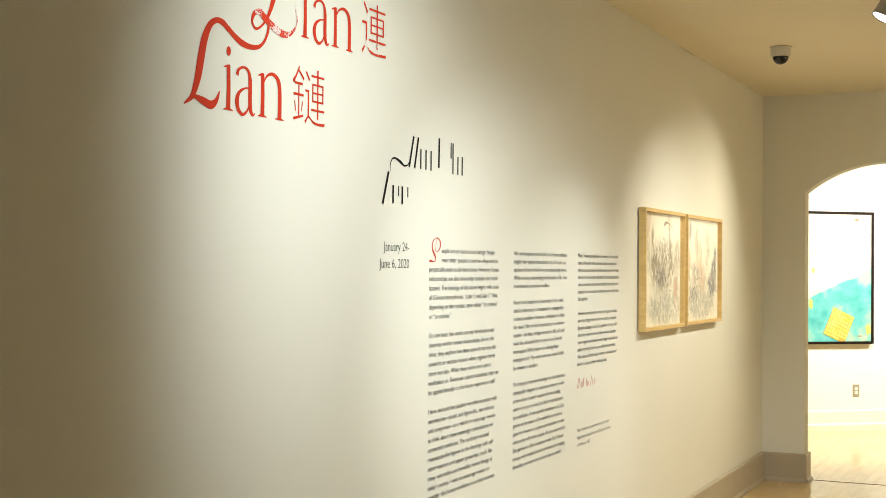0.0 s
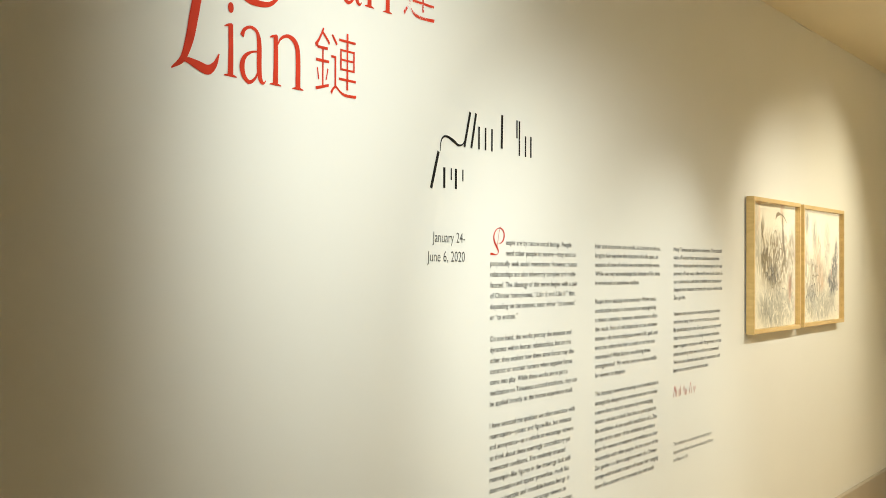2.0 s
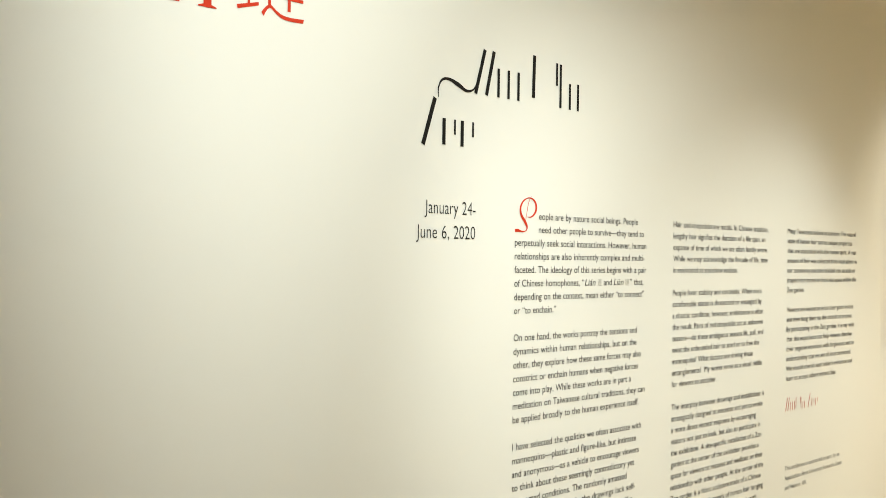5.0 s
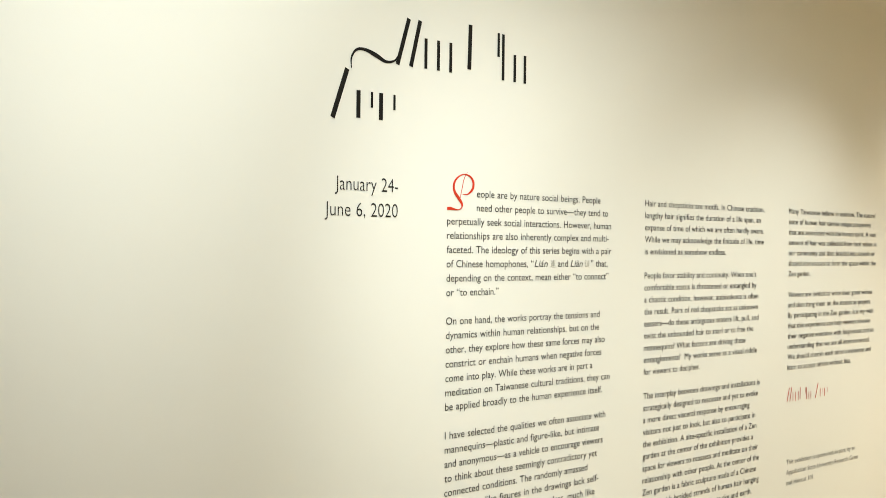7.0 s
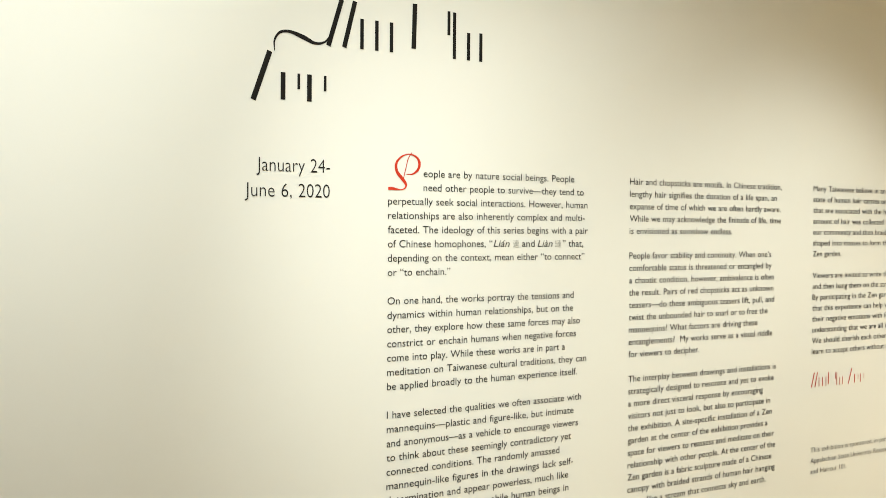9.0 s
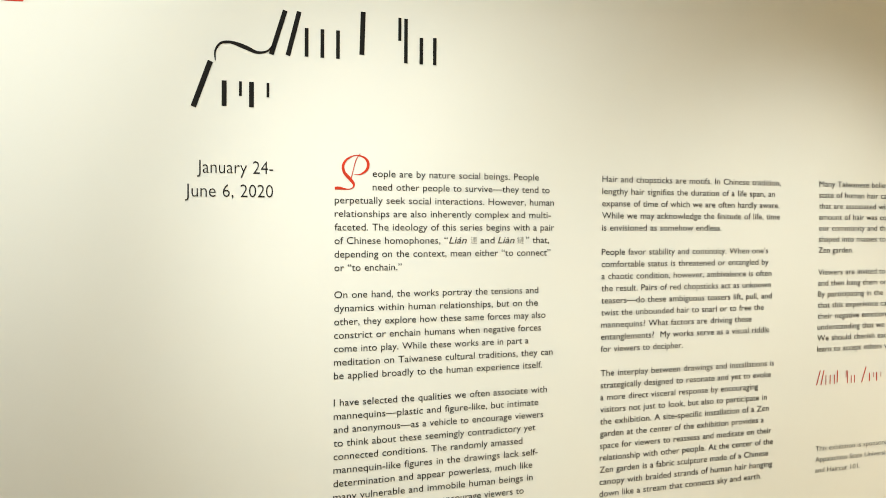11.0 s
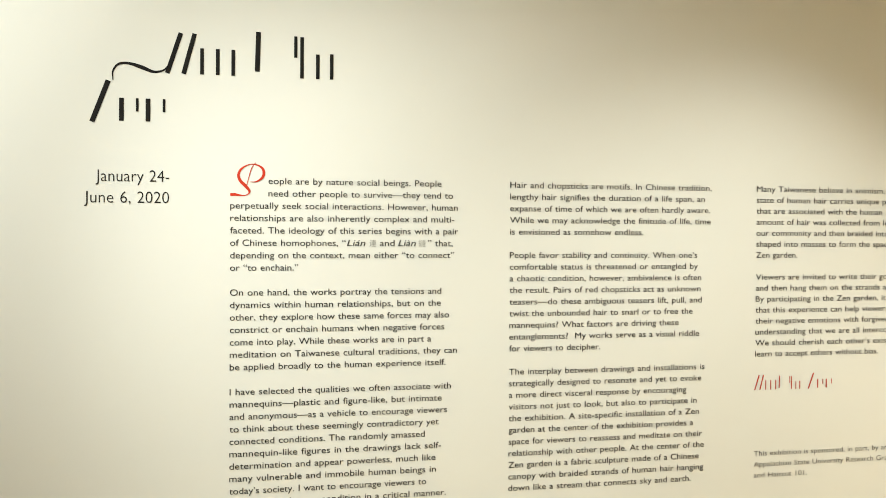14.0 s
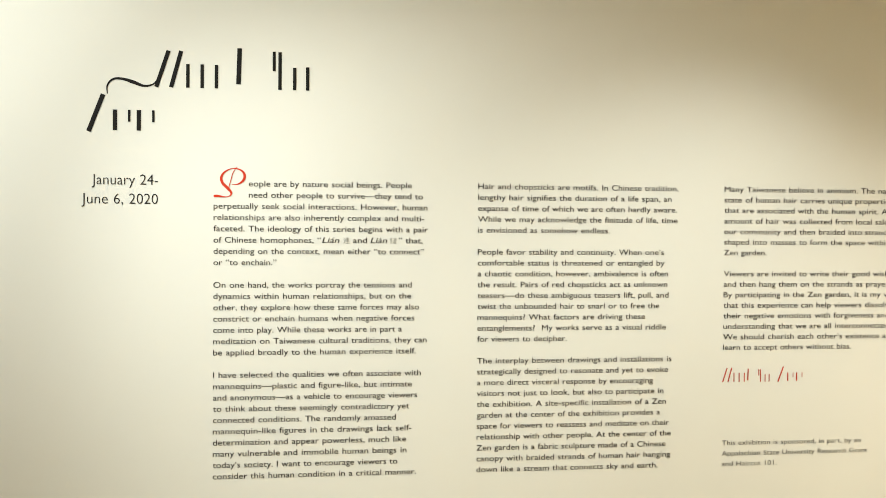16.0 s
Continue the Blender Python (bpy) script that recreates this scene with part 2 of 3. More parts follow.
TEXT_VINYL = material("dark_grey_vinyl", (0.030, 0.027, 0.022), 0.65, vary=0.3, scale=40, spec=0.12)
DATE_VINYL = material("charcoal_vinyl", (0.030, 0.028, 0.024), 0.65, vary=0.3, scale=40, spec=0.12)
GREY_VINYL = material("grey_vinyl", (0.09, 0.085, 0.075), 0.6, vary=0.2, scale=40, spec=0.15)
PALE_VINYL = material("pale_grey_vinyl", (0.33, 0.32, 0.28), 0.5, vary=0.2, scale=40)
RED_VINYL = material("red_vinyl", (0.60, 0.045, 0.018), 0.6, vary=0.12, scale=30, spec=0.15)
ROSE_VINYL = material("rose_vinyl", (0.55, 0.07, 0.04), 0.6, vary=0.2, scale=40, spec=0.15)
SPECKED_RED = specked_vinyl("specked_red_vinyl", (0.60, 0.045, 0.02), (0.82, 0.72, 0.70), 2.20)
EDGE_SPECKED_RED = specked_vinyl("edge_specked_red_vinyl", (0.60, 0.045, 0.02), (0.79, 0.74, 0.67), 2.166)
CREAM = (0.86, 0.79, 0.61)
WASH_GREY, WASH_BROWN, WASH_DARK, WASH_RED = (0.32, 0.30, 0.21), (0.27, 0.20, 0.10), (0.12, 0.09, 0.05), (0.66, 0.40, 0.22)
TOWER_PAPER = washed_paper("tower_drawing_paper", CREAM, [
    (WASH_GREY, (1, 1, 0.6), 26, [(0.03, -0.20, 0.36, 0.12, 0.75), (-0.26, 0.12, 0.05, 0.16, 0.5), (0.27, -0.16, 0.10, 0.14, 0.7)]),
    (WASH_BROWN, (1, 1, 0.45), 30, [(0.02, 0.02, 0.34, 0.17, 1.0), (-0.17, 0.13, 0.04, 0.11, 0.8), (0.30, 0.04, 0.07, 0.16, 0.8), (0.16, 0.09, 0.10, 0.08, 0.9)]),
    (WASH_DARK, (1, 1, 0.5), 34, [(0.00, -0.04, 0.13, 0.06, 0.75), (-0.14, 0.04, 0.09, 0.07, 0.5)]),
    (WASH_RED, (1, 1, 0.2), 22, [(-0.24, 0.24, 0.04, 0.12, 0.5), (0.15, 0.25, 0.05, 0.07, 0.6), (0.27, -0.11, 0.04, 0.09, 0.7)]),
])
CORNER_PAPER = washed_paper("pale_drawing_paper", CREAM, [
    (WASH_GREY, (1, 1, 0.6), 26, [(-0.02, -0.20, 0.40, 0.11, 0.75), (-0.26, 0.22, 0.05, 0.08, 0.7), (-0.12, 0.17, 0.06, 0.11, 0.55), (0.14, 0.12, 0.08, 0.14, 0.5)]),
    (WASH_BROWN, (1, 1, 0.4), 28, [(-0.10, -0.05, 0.34, 0.12, 0.65), (-0.28, 0.00, 0.07, 0.14, 0.6)]),
    (WASH_DARK, (1, 1, 0.6), 34, [(-0.19, -0.14, 0.12, 0.05, 0.6), (0.22, -0.18, 0.10, 0.06, 0.45)]),
    # Dark reflection in the glass, painted into the paper's colour.
    ((0.07, 0.065, 0.07), (1, 1, 0.7), 38, [(0.25, -0.09, 0.13, 0.08, 1.0), (0.29, -0.02, 0.08, 0.11, 1.0), (0.33, 0.07, 0.04, 0.10, 0.9)]),
    (WASH_RED, (1, 1, 0.25), 22, [(-0.06, 0.07, 0.08, 0.12, 0.65), (0.01, -0.06, 0.10, 0.09, 0.5), (-0.30, 0.07, 0.04, 0.08, 0.4)]),
])
INK_GREY = material("grey_ink", (0.40, 0.37, 0.27), 0.8, vary=0.3, scale=25)
INK_BROWN = material("brown_ink_wash", (0.28, 0.21, 0.11), 0.8, vary=0.35, scale=25)
INK_DARK = material("dark_ink", (0.10, 0.08, 0.06), 0.8, vary=0.4, scale=25)
INK_RED = material("red_ink", (0.66, 0.36, 0.24), 0.8, vary=0.3, scale=25)
PANE = clear_pane("picture_glass")
PANE_BACK = clear_pane("picture_glass_back", False)
BLACK_FRAME = material("dark_frame", (0.016, 0.010, 0.007), 0.6, vary=0.3, scale=20, spec=0.1)
CANVAS = canvas_paint("abstract_canvas")
YELLOW = material("yellow_paint", (0.62, 0.44, 0.06), 0.5, vary=0.3, scale=18, other=(0.64, 0.54, 0.16))
OCHRE = material("ochre_paint", (0.52, 0.35, 0.05), 0.5, vary=0.2, scale=18)
AQUA = material("aqua_paint", (0.42, 0.60, 0.62), 0.5, vary=0.3, scale=22)
UMBER = material("umber_paint", (0.36, 0.22, 0.12), 0.6, vary=0.4, scale=40)
HOUSING = material("white_plastic", (0.62, 0.60, 0.54), 0.4, vary=0.05, scale=20)
DOME = material("black_dome", (0.012, 0.012, 0.013), 0.06, spec=0.6, vary=0.2, scale=10)
LAMP_BODY = material("lamp_enamel", (0.42, 0.40, 0.36), 0.4, vary=0.06, scale=20)
LAMP_FACE = glowing("lamp_face", (1.0, 0.95, 0.85), 6)
LAMP_FACE.cycles.emission_sampling = "NONE"
PLATE = material("outlet_plate", (0.30, 0.27, 0.20), 0.4, vary=0.05, scale=40)
SOCKET = material("outlet_socket", (0.72, 0.70, 0.62), 0.4, vary=0.05, scale=40)
SLOT = material("outlet_slot", (0.03, 0.03, 0.03), 0.6)

# ---- mesh helpers ----


def linked(name, bm, mat, parent=None, label=""):
    me = bpy.data.meshes.new(name)
    bm.normal_update()
    bm.to_mesh(me)
    bm.free()
    me.materials.append(mat)
    ob = new(name, me)
    if parent:
        ob.parent = parent
    return tagged(ob, label)


def part(name, bm, mat, parent, label=""):
    return linked(name, bm, mat, parent, label)


def thing(name, label, category, m=None, group="", kind=""):
    ob = tagged(new(name), label, category, group, kind)
    if m:
        ob.matrix_world = m
    return ob


def box(x0, x1, y0, y1, z0, z1, bevel=0.0, bm=None):
    bm = bm or bmesh.new()
    m = Matrix.Translation(((x0 + x1) / 2, (y0 + y1) / 2, (z0 + z1) / 2)) @ Matrix.Diagonal((x1 - x0, y1 - y0, z1 - z0, 1))
    made = bmesh.ops.create_cube(bm, size=1.0, matrix=m)
    if bevel:
        edges = {e for v in made["verts"] for e in v.link_edges}
        bmesh.ops.bevel(bm, geom=list(edges), offset=bevel, segments=2, profile=0.5, affect="EDGES")
    return bm


def extruded(outline, axis, a, b):
    """A solid with that outline, drawn in the two other axes, from a to b along the axis."""
    def at(p, d):
        return (d, *p) if axis == "x" else (p[0], d, p[1]) if axis == "y" else (*p, d)
    bm = bmesh.new()
    f = bm.faces.new([bm.verts.new(at(p, a)) for p in outline])
    made = bmesh.ops.extrude_face_region(bm, geom=[f])
    vs = [v for v in made["geom"] if isinstance(v, bmesh.types.BMVert)]
    bmesh.ops.translate(bm, verts=vs, vec=Vector(at((0, 0), b)) - Vector(at((0, 0), a)))
    bmesh.ops.recalc_face_normals(bm, faces=bm.faces)
    bmesh.ops.triangulate(bm, faces=[f for f in bm.faces if len(f.verts) > 4])
    return bm


def turned(profile, n=32, bm=None, m=None):
    """A body of revolution round z: (radius, height) pairs."""
    bm = bm or bmesh.new()
    m = m or Matrix()
    rings = [[bm.verts.new(m @ Vector((r * math.cos(k * math.tau / n), r * math.sin(k * math.tau / n), z))) for k in range(n)] for r, z in profile]
    for a, b in zip(rings, rings[1:]):
        for k in range(n):
            f = bm.faces.new((a[k], a[(k + 1) % n], b[(k + 1) % n], b[k]))
            f.smooth = True
    bm.faces.new(rings[0][::-1])
    bm.faces.new(rings[-1])
    bmesh.ops.recalc_face_normals(bm, faces=bm.faces)
    return bm


def spline(keys, steps):
    """Catmull-Rom through rows of numbers."""
    k = [np.array(v, float) for v in keys]
    k = [2 * k[0] - k[1]] + k + [2 * k[-1] - k[-2]]
    out = []
    for a, b, c, d in zip(k, k[1:], k[2:], k[3:]):
        for j in range(steps):
            t = j / steps
            out.append(0.5 * (2 * b + (c - a) * t + (2 * a - 5 * b + 4 * c - d) * t * t + (3 * b - a - 3 * c + d) * t ** 3))
    return out + [k[-2]]


def brush(bm, keys, y, steps=8, smooth=True, layer=0.0):
    """A flat pen stroke on an upright sheet at y, from rows of x, z, width."""
    pts = spline(keys, steps) if smooth else [np.array(v, float) for v in keys]
    left, right = [], []
    for n, p in enumerate(pts):
        a, b = pts[max(n - 1, 0)], pts[min(n + 1, len(pts) - 1)]
        d = b[:2] - a[:2]
        d = d / (np.hypot(*d) + 1e-9)
        h = max(p[2], 0.0003) / 2
        yy = y - layer * n / len(pts)
        left.append(bm.verts.new((p[0] - d[1] * h, yy, p[1] + d[0] * h)))
        right.append(bm.verts.new((p[0] + d[1] * h, yy, p[1] - d[0] * h)))
    for n in range(len(pts) - 1):
        bm.faces.new((right[n], right[n + 1], left[n + 1], left[n]))
    return bm


def shift_keys(keys, dx, dz, s=1.0):
    return [(x * s + dx, z * s + dz, w * s) for x, z, w in keys]


def lettering(text, size, x, z, width=None, align="left", shear=0.0, bold=0.0, y=-0.0012):
    """One line of the built-in font as a thin mesh on the wall, its baseline at z, stretched to the width."""
    cu = bpy.data.curves.new("line", "FONT")
    cu.body, cu.size, cu.shear, cu.offset, cu.resolution_u, cu.space_word = text, 1.0, shear, bold, 3, 1.12
    ob = bpy.data.objects.new("line", cu)
    scene.collection.objects.link(ob)
    bpy.context.view_layer.update()
    me = bpy.data.meshes.new_from_object(ob.evaluated_get(bpy.context.evaluated_depsgraph_get()))
    bpy.data.objects.remove(ob)
    bpy.data.curves.remove(cu)
    bm = bmesh.new()
    bm.from_mesh(me)
    bpy.data.meshes.remove(me)
    lo, hi = min(v.co.x for v in bm.verts), max(v.co.x for v in bm.verts)
    sx = width / (hi - lo) if width else size
    for v in bm.verts:
        px = (v.co.x - lo) * sx
        v.co = Vector((x + px - (0 if align == "left" else (hi - lo) * sx), y, z + v.co.y * size))
    bmesh.ops.recalc_face_normals(bm, faces=bm.faces)
    for f in bm.faces:
        if f.normal.y > 0:
            f.normal_flip()
    return bm


# ---- the large structure ----
WEST, EAST, SOUTH = -7.0, 5.4435, -5.0
DOOR_L, DOOR_R, SPRING, APEX, EAST_BACK = -0.292, -1.372, 2.003, 2.200, 5.580

tagged(linked("wall_north", box(WEST - 0.2, EAST_BACK, 0, 0.2, -0.2, CEILING), WALL), "cream painted gallery wall carrying lettering and framed drawings", "wall", kind="structure")
half = (DOOR_L - DOOR_R) / 2
rise = APEX - SPRING
radius = (half * half + rise * rise) / (2 * rise)
sweep = math.asin(half / radius)
mid = (DOOR_L + DOOR_R) / 2
arc = [(mid + radius * math.sin(sweep - 2 * sweep * k / 28), APEX - radius + radius * math.cos(sweep - 2 * sweep * k / 28)) for k in range(29)]
outline = [(0.0, -0.2), (DOOR_L, -0.2)] + arc + [(DOOR_R, -0.2), (SOUTH, -0.2), (SOUTH, CEILING), (0.0, CEILING)]
tagged(linked("wall_east", extruded(outline, "x", EAST, EAST_BACK), WALL), "cream painted end wall with a segmental arched opening", "wall", kind="structure")
# South and west walls are unseen, added to close the room and bounce light.
tagged(linked("wall_south", box(WEST - 0.2, EAST_BACK, SOUTH - 0.2, SOUTH, -0.2, CEILING), WALL), "unseen cream wall opposite the lettering, added to bounce light", "wall", kind="structure")
tagged(linked("wall_west", box(WEST - 0.2, WEST, SOUTH, 0, -0.2, CEILING), WALL), "unseen cream end wall, added to close the gallery", "wall", kind="structure")
tagged(linked("ceiling", box(WEST - 0.2, 13.0, SOUTH - 0.2, 5.0, CEILING, CEILING + 0.2), CEIL), "smooth warm white plaster ceiling", "ceiling", kind="structure")
bm = box(-4.0, 4.0, 0, 0.2, -0.2, CEILING)
bmesh.ops.transform(bm, matrix=FAR, verts=bm.verts)
tagged(linked("wall_far", bm, WALL), "brightly lit cream wall of the next room", "wall", kind="structure")
tagged(linked("wall_beyond_north", box(EAST_BACK, 8.0, 2.6, 2.8, -0.2, CEILING), WALL), "plain cream side wall of the next room", "wall", kind="structure")
tagged(linked("wall_beyond_south", box(EAST_BACK, 13.0, -3.6, -3.4, -0.2, CEILING), WALL), "plain cream side wall of the next room", "wall", kind="structure")
tagged(linked("wall_beyond_back", box(EAST_BACK - 0.15, EAST_BACK, 0.2, 2.8, -0.2, CEILING), WALL), "plain cream back wall of the next room", "wall", kind="structure")
floor = tagged(linked("floor", box(WEST - 0.2, 13.0, SOUTH - 0.2, 5.0, -0.2, -0.006), GAP), "honey-coloured maple strip floor, polished", "floor", kind="structure")


def skirting(name, length, m, mat, height, label):
    """A board with an eased top edge and a shoe moulding, along x, its back at y = 0."""
    root = thing(name, label, "baseboard", m, kind="structure")
    t = 0.018
    board = [(0, 0), (-t, 0), (-t, height - 0.010), (-t + 0.003, height - 0.004), (-t + 0.007, height), (0, height)]
    part("board", extruded(board, "x", 0, length), mat, root)
    shoe = [(-t, 0), (-t - 0.014, 0)] + [(-t - 0.014 * math.cos(a), 0.008 + 0.020 * math.sin(a)) for a in (0.3, 0.7, 1.1, 1.5)] + [(-t, 0.030)]
    part("shoe_moulding", extruded(shoe, "x", 0, length), mat, root)
    return root


TAUPE = "taupe painted baseboard with a shoe moulding along the wall"
skirting("baseboard", EAST - WEST, pose(WEST, 0, 0), BASE, 0.197, TAUPE)
skirting("baseboard", -DOOR_L - 0.0175, pose(EAST, -0.0175, 0, 0, 0, -90), BASE, 0.197, TAUPE)
skirting("baseboard", EAST_BACK - EAST + 0.038, pose(EAST - 0.020, DOOR_L, 0), BASE, 0.197, TAUPE)
skirting("baseboard", 7.8, FAR @ pose(-3.9, 0, 0), BASE_LIGHT, 0.150, "white painted baseboard in the brightly lit next room")
tagged(linked("threshold", box(EAST_BACK - 0.002, EAST_BACK + 0.004, DOOR_R, DOOR_L - 0.034, -0.006, 0.002), GAP), "thin dark joint strip in the floor under the arch", "threshold", kind="structure")
bm = bmesh.new()
brush(bm, [(3.22, 2.6790, 0.001), (3.30, 2.6780, 0.002), (3.40, 2.6790, 0.003), (3.50, 2.6775, 0.001)], -0.001)
part("paint_crack", bm, GAP, bpy.data.objects["wall_north"], "thin dark crack in the paint")

# ---- wall lettering ----
VY = -0.0012


def layout(kx, dx, kz, dz):
    """Where a drawn group of letters hangs on the wall: its stretch and place."""
    return Matrix.Translation((dx, 0, dz)) @ Matrix.Diagonal((kx, 1, kz, 1))


HEADING = layout(1.0739, -0.0043, 1.078, -0.192)


def serif(bm, x, z, w):
    brush(bm, [(x - w, z + 0.0015, 0.002), (x - w * 0.4, z + 0.003, 0.005), (x, z + 0.004, 0.008), (x + w * 0.4, z + 0.003, 0.005), (x + w, z + 0.0015, 0.002)], VY - 0.0001, 4)


def letter_i(x, z):
    bm = bmesh.new()
    brush(bm, [(x, z + 0.104, 0.014), (x + 0.001, z + 0.05, 0.0145), (x, z + 0.001, 0.0165)], VY)
    brush(bm, [(x - 0.019, z + 0.097, 0.002), (x - 0.010, z + 0.100, 0.005), (x + 0.004, z + 0.103, 0.006)], VY - 0.0001)
    serif(bm, x, z, 0.019)
    return bm


def letter_dot(x, z):
    bm = bmesh.new()
    brush(bm, [(x + 0.0085 * math.cos(a), z + 0.0, 0.021 * math.sin(a)) for a in (3.05, 2.6, 2.1, 1.57, 1.0, 0.5, 0.09)], VY)
    return bm


def letter_a(x, z):
    bm = bmesh.new()
    brush(bm, shift_keys([(0.006, 0.086, 0.012), (0.014, 0.100, 0.008), (0.034, 0.1075, 0.006), (0.053, 0.100, 0.009), (0.060, 0.078, 0.014), (0.0605, 0.030, 0.015), (0.064, 0.008, 0.013), (0.074, 0.000, 0.006), (0.082, 0.006, 0.002)], x, z), VY)
    brush(bm, shift_keys([(0.058, 0.062, 0.003), (0.036, 0.058, 0.005), (0.015, 0.046, 0.010), (0.007, 0.027, 0.015), (0.013, 0.007, 0.012), (0.030, -0.003, 0.008), (0.048, 0.007, 0.006), (0.059, 0.025, 0.003)], x, z), VY - 0.0001)
    return bm


def letter_n(x, z):
    bm = letter_i(x, z)
    brush(bm, shift_keys([(0.004, 0.082, 0.003), (0.018, 0.100, 0.006), (0.042, 0.108, 0.008), (0.066, 0.098, 0.013), (0.075, 0.072, 0.0155), (0.0755, 0.001, 0.0165)], x, z), VY - 0.0002)
    serif(bm, x + 0.0755, z, 0.019)
    return bm


def capital_l(dx, dz):
    bm = bmesh.new()
    brush(bm, shift_keys([(-1.066, 2.082, 0.014), (-1.088, 2.094, 0.015), (-1.114, 2.096, 0.013), (-1.140, 2.080, 0.017), (-1.160, 2.045, 0.023), (-1.172, 2.002, 0.025), (-1.184, 1.955, 0.022), (-1.203, 1.915, 0.014), (-1.233, 1.894, 0.003)], dx, dz), VY)
    brush(bm, shift_keys([(-1.222, 1.902, 0.003), (-1.196, 1.914, 0.009), (-1.165, 1.909, 0.017), (-1.133, 1.903, 0.019), (-1.113, 1.915, 0.013), (-1.100, 1.938, 0.003)], dx, dz), VY - 0.0002)
    return bm


title = thing("title_lettering", "large red vinyl title lettering in two swash lines on the wall", "lettering", layout(1.1019, 0.0075, 1.0864, -0.2120))
part("swash", brush(bmesh.new(), [(-1.070, 2.086, 0.014), (-1.049, 2.074, 0.014), (-1.015, 2.061, 0.016), (-0.980, 2.057, 0.013), (-0.945, 2.062, 0.010), (-0.921, 2.078, 0.008), (-0.906, 2.102, 0.009), (-0.899, 2.128, 0.010)], VY - 0.0003), RED_VINYL, title)
part("capital_letter", capital_l(0, 0), RED_VINYL, title)
Z1, Z2, DX = 1.898, 2.118, 0.341
part("letter", letter_i(-1.066, Z1), RED_VINYL, title)
part("letter_dot", letter_dot(-1.066, 2.034), RED_VINYL, title)
part("letter", letter_a(-1.038, Z1), RED_VINYL, title)
part("letter", letter_n(-0.925, Z1), RED_VINYL, title)
part("character", lettering("鏈", 0.160, -0.790, 1.912, 0.156, bold=-0.013), RED_VINYL, title)
part("letter", letter_i(-0.735, Z2), RED_VINYL, title)
part("letter_dot", letter_dot(-0.735, Z2 + 0.136), RED_VINYL, title)
part("letter", letter_a(-1.038 + DX, Z2), RED_VINYL, title)
part("letter", letter_n(-0.925 + DX, Z2), RED_VINYL, title)
part("character", lettering("連", 0.162, -0.440, 2.137, 0.142, bold=-0.013), EDGE_SPECKED_RED, title, "red character with a pale-specked lower edge")
part("capital_stem", brush(bmesh.new(), [(-0.740, 2.335, 0.004), (-0.770, 2.350, 0.014), (-0.800, 2.340, 0.016), (-0.835, 2.300, 0.020), (-0.860, 2.245, 0.022), (-0.880, 2.190, 0.017), (-0.903, 2.145, 0.011), (-0.930, 2.116, 0.006), (-0.957, 2.104, 0.007), (-0.972, 2.118, 0.008), (-0.964, 2.138, 0.012), (-0.944, 2.147, 0.012)], VY - 0.0002), RED_VINYL, title)
part("capital_foot", brush(bmesh.new(), [(-0.962, 2.142, 0.006), (-0.940, 2.146, 0.017), (-0.915, 2.134, 0.019), (-0.885, 2.122, 0.019), (-0.850, 2.112, 0.019), (-0.818, 2.112, 0.015), (-0.788, 2.128, 0.008), (-0.772, 2.154, 0.004), (-0.782, 2.184, 0.002)], VY - 0.0004), SPECKED_RED, title, "red flourish with pale specks")

# The heading and the signature are a name: upright bars of its size and colour.


def name_bars(root, rows, mat, s=1.0, x0=0.0, z0=0.0, thin=1.0):
    for x, z, h, w, lean in rows:
        bm = bmesh.new()
        brush(bm, [(x0 + s * (x + lean * h * k), z0 + s * (z + h * k), s * w * thin) for k in (0, 0.5, 1)], VY, 2)
        part("bar", bm, mat, root)


FIRST = [(-0.141, 0, 0.093, 0.0105, 0.33), (-0.104, 0, 0.093, 0.0105, 0.27), (-0.062, 0, 0.060, 0.0085, 0), (-0.026, 0, 0.060, 0.0085, 0), (0.010, 0, 0.060, 0.0085, 0)]
SECOND = [(0.066, 0.012, 0.092, 0.0115, 0.03), (0.157, 0.048, 0.050, 0.0075, 0), (0.172, 0, 0.097, 0.0085, 0), (0.210, 0, 0.058, 0.0085, 0), (0.2435, 0, 0.060, 0.0085, 0)]
THIRD = [(-0.308, 0, 0.094, 0.0115, 0.38), (-0.243, 0.004, 0.052, 0.0105, 0), (-0.208, 0.026, 0.030, 0.006, 0), (-0.184, 0.004, 0.052, 0.0105, 0), (-0.148, 0.026, 0.030, 0.006, 0)]
heading = thing("heading_bars", "black vinyl heading in two rows on the cream wall", "lettering", HEADING)
name_bars(heading, FIRST + SECOND, BLACK_VINYL, z0=1.832)
name_bars(heading, THIRD, BLACK_VINYL, z0=1.7165)
part("swash", brush(bmesh.new(), [(-0.262, 1.812, 0.002), (-0.262, 1.832, 0.004), (-0.250, 1.848, 0.005), (-0.228, 1.851, 0.006), (-0.198, 1.843, 0.009), (-0.172, 1.834, 0.006), (-0.150, 1.838, 0.004), (-0.138, 1.850, 0.003)], VY), BLACK_VINYL, heading, "thin black swash line")
signature = thing("signature_bars", "small rose-red signature row beneath the text column", "lettering")
name_bars(signature, FIRST, ROSE_VINYL, 0.45, 1.552, 0.9505, 0.75)
name_bars(signature, SECOND, ROSE_VINYL, 0.38, 1.5425, 0.9500, 0.8)
name_bars(signature, THIRD, ROSE_VINYL, 0.48, 1.811, 0.9495, 0.7)

dates = thing("date_lettering", "thin black date lettering in two lines", "lettering", HEADING)
part("text_line", lettering("January 24-", 0.0385, -0.136, 1.5835, 0.164, "right", bold=-0.009), DATE_VINYL, dates)
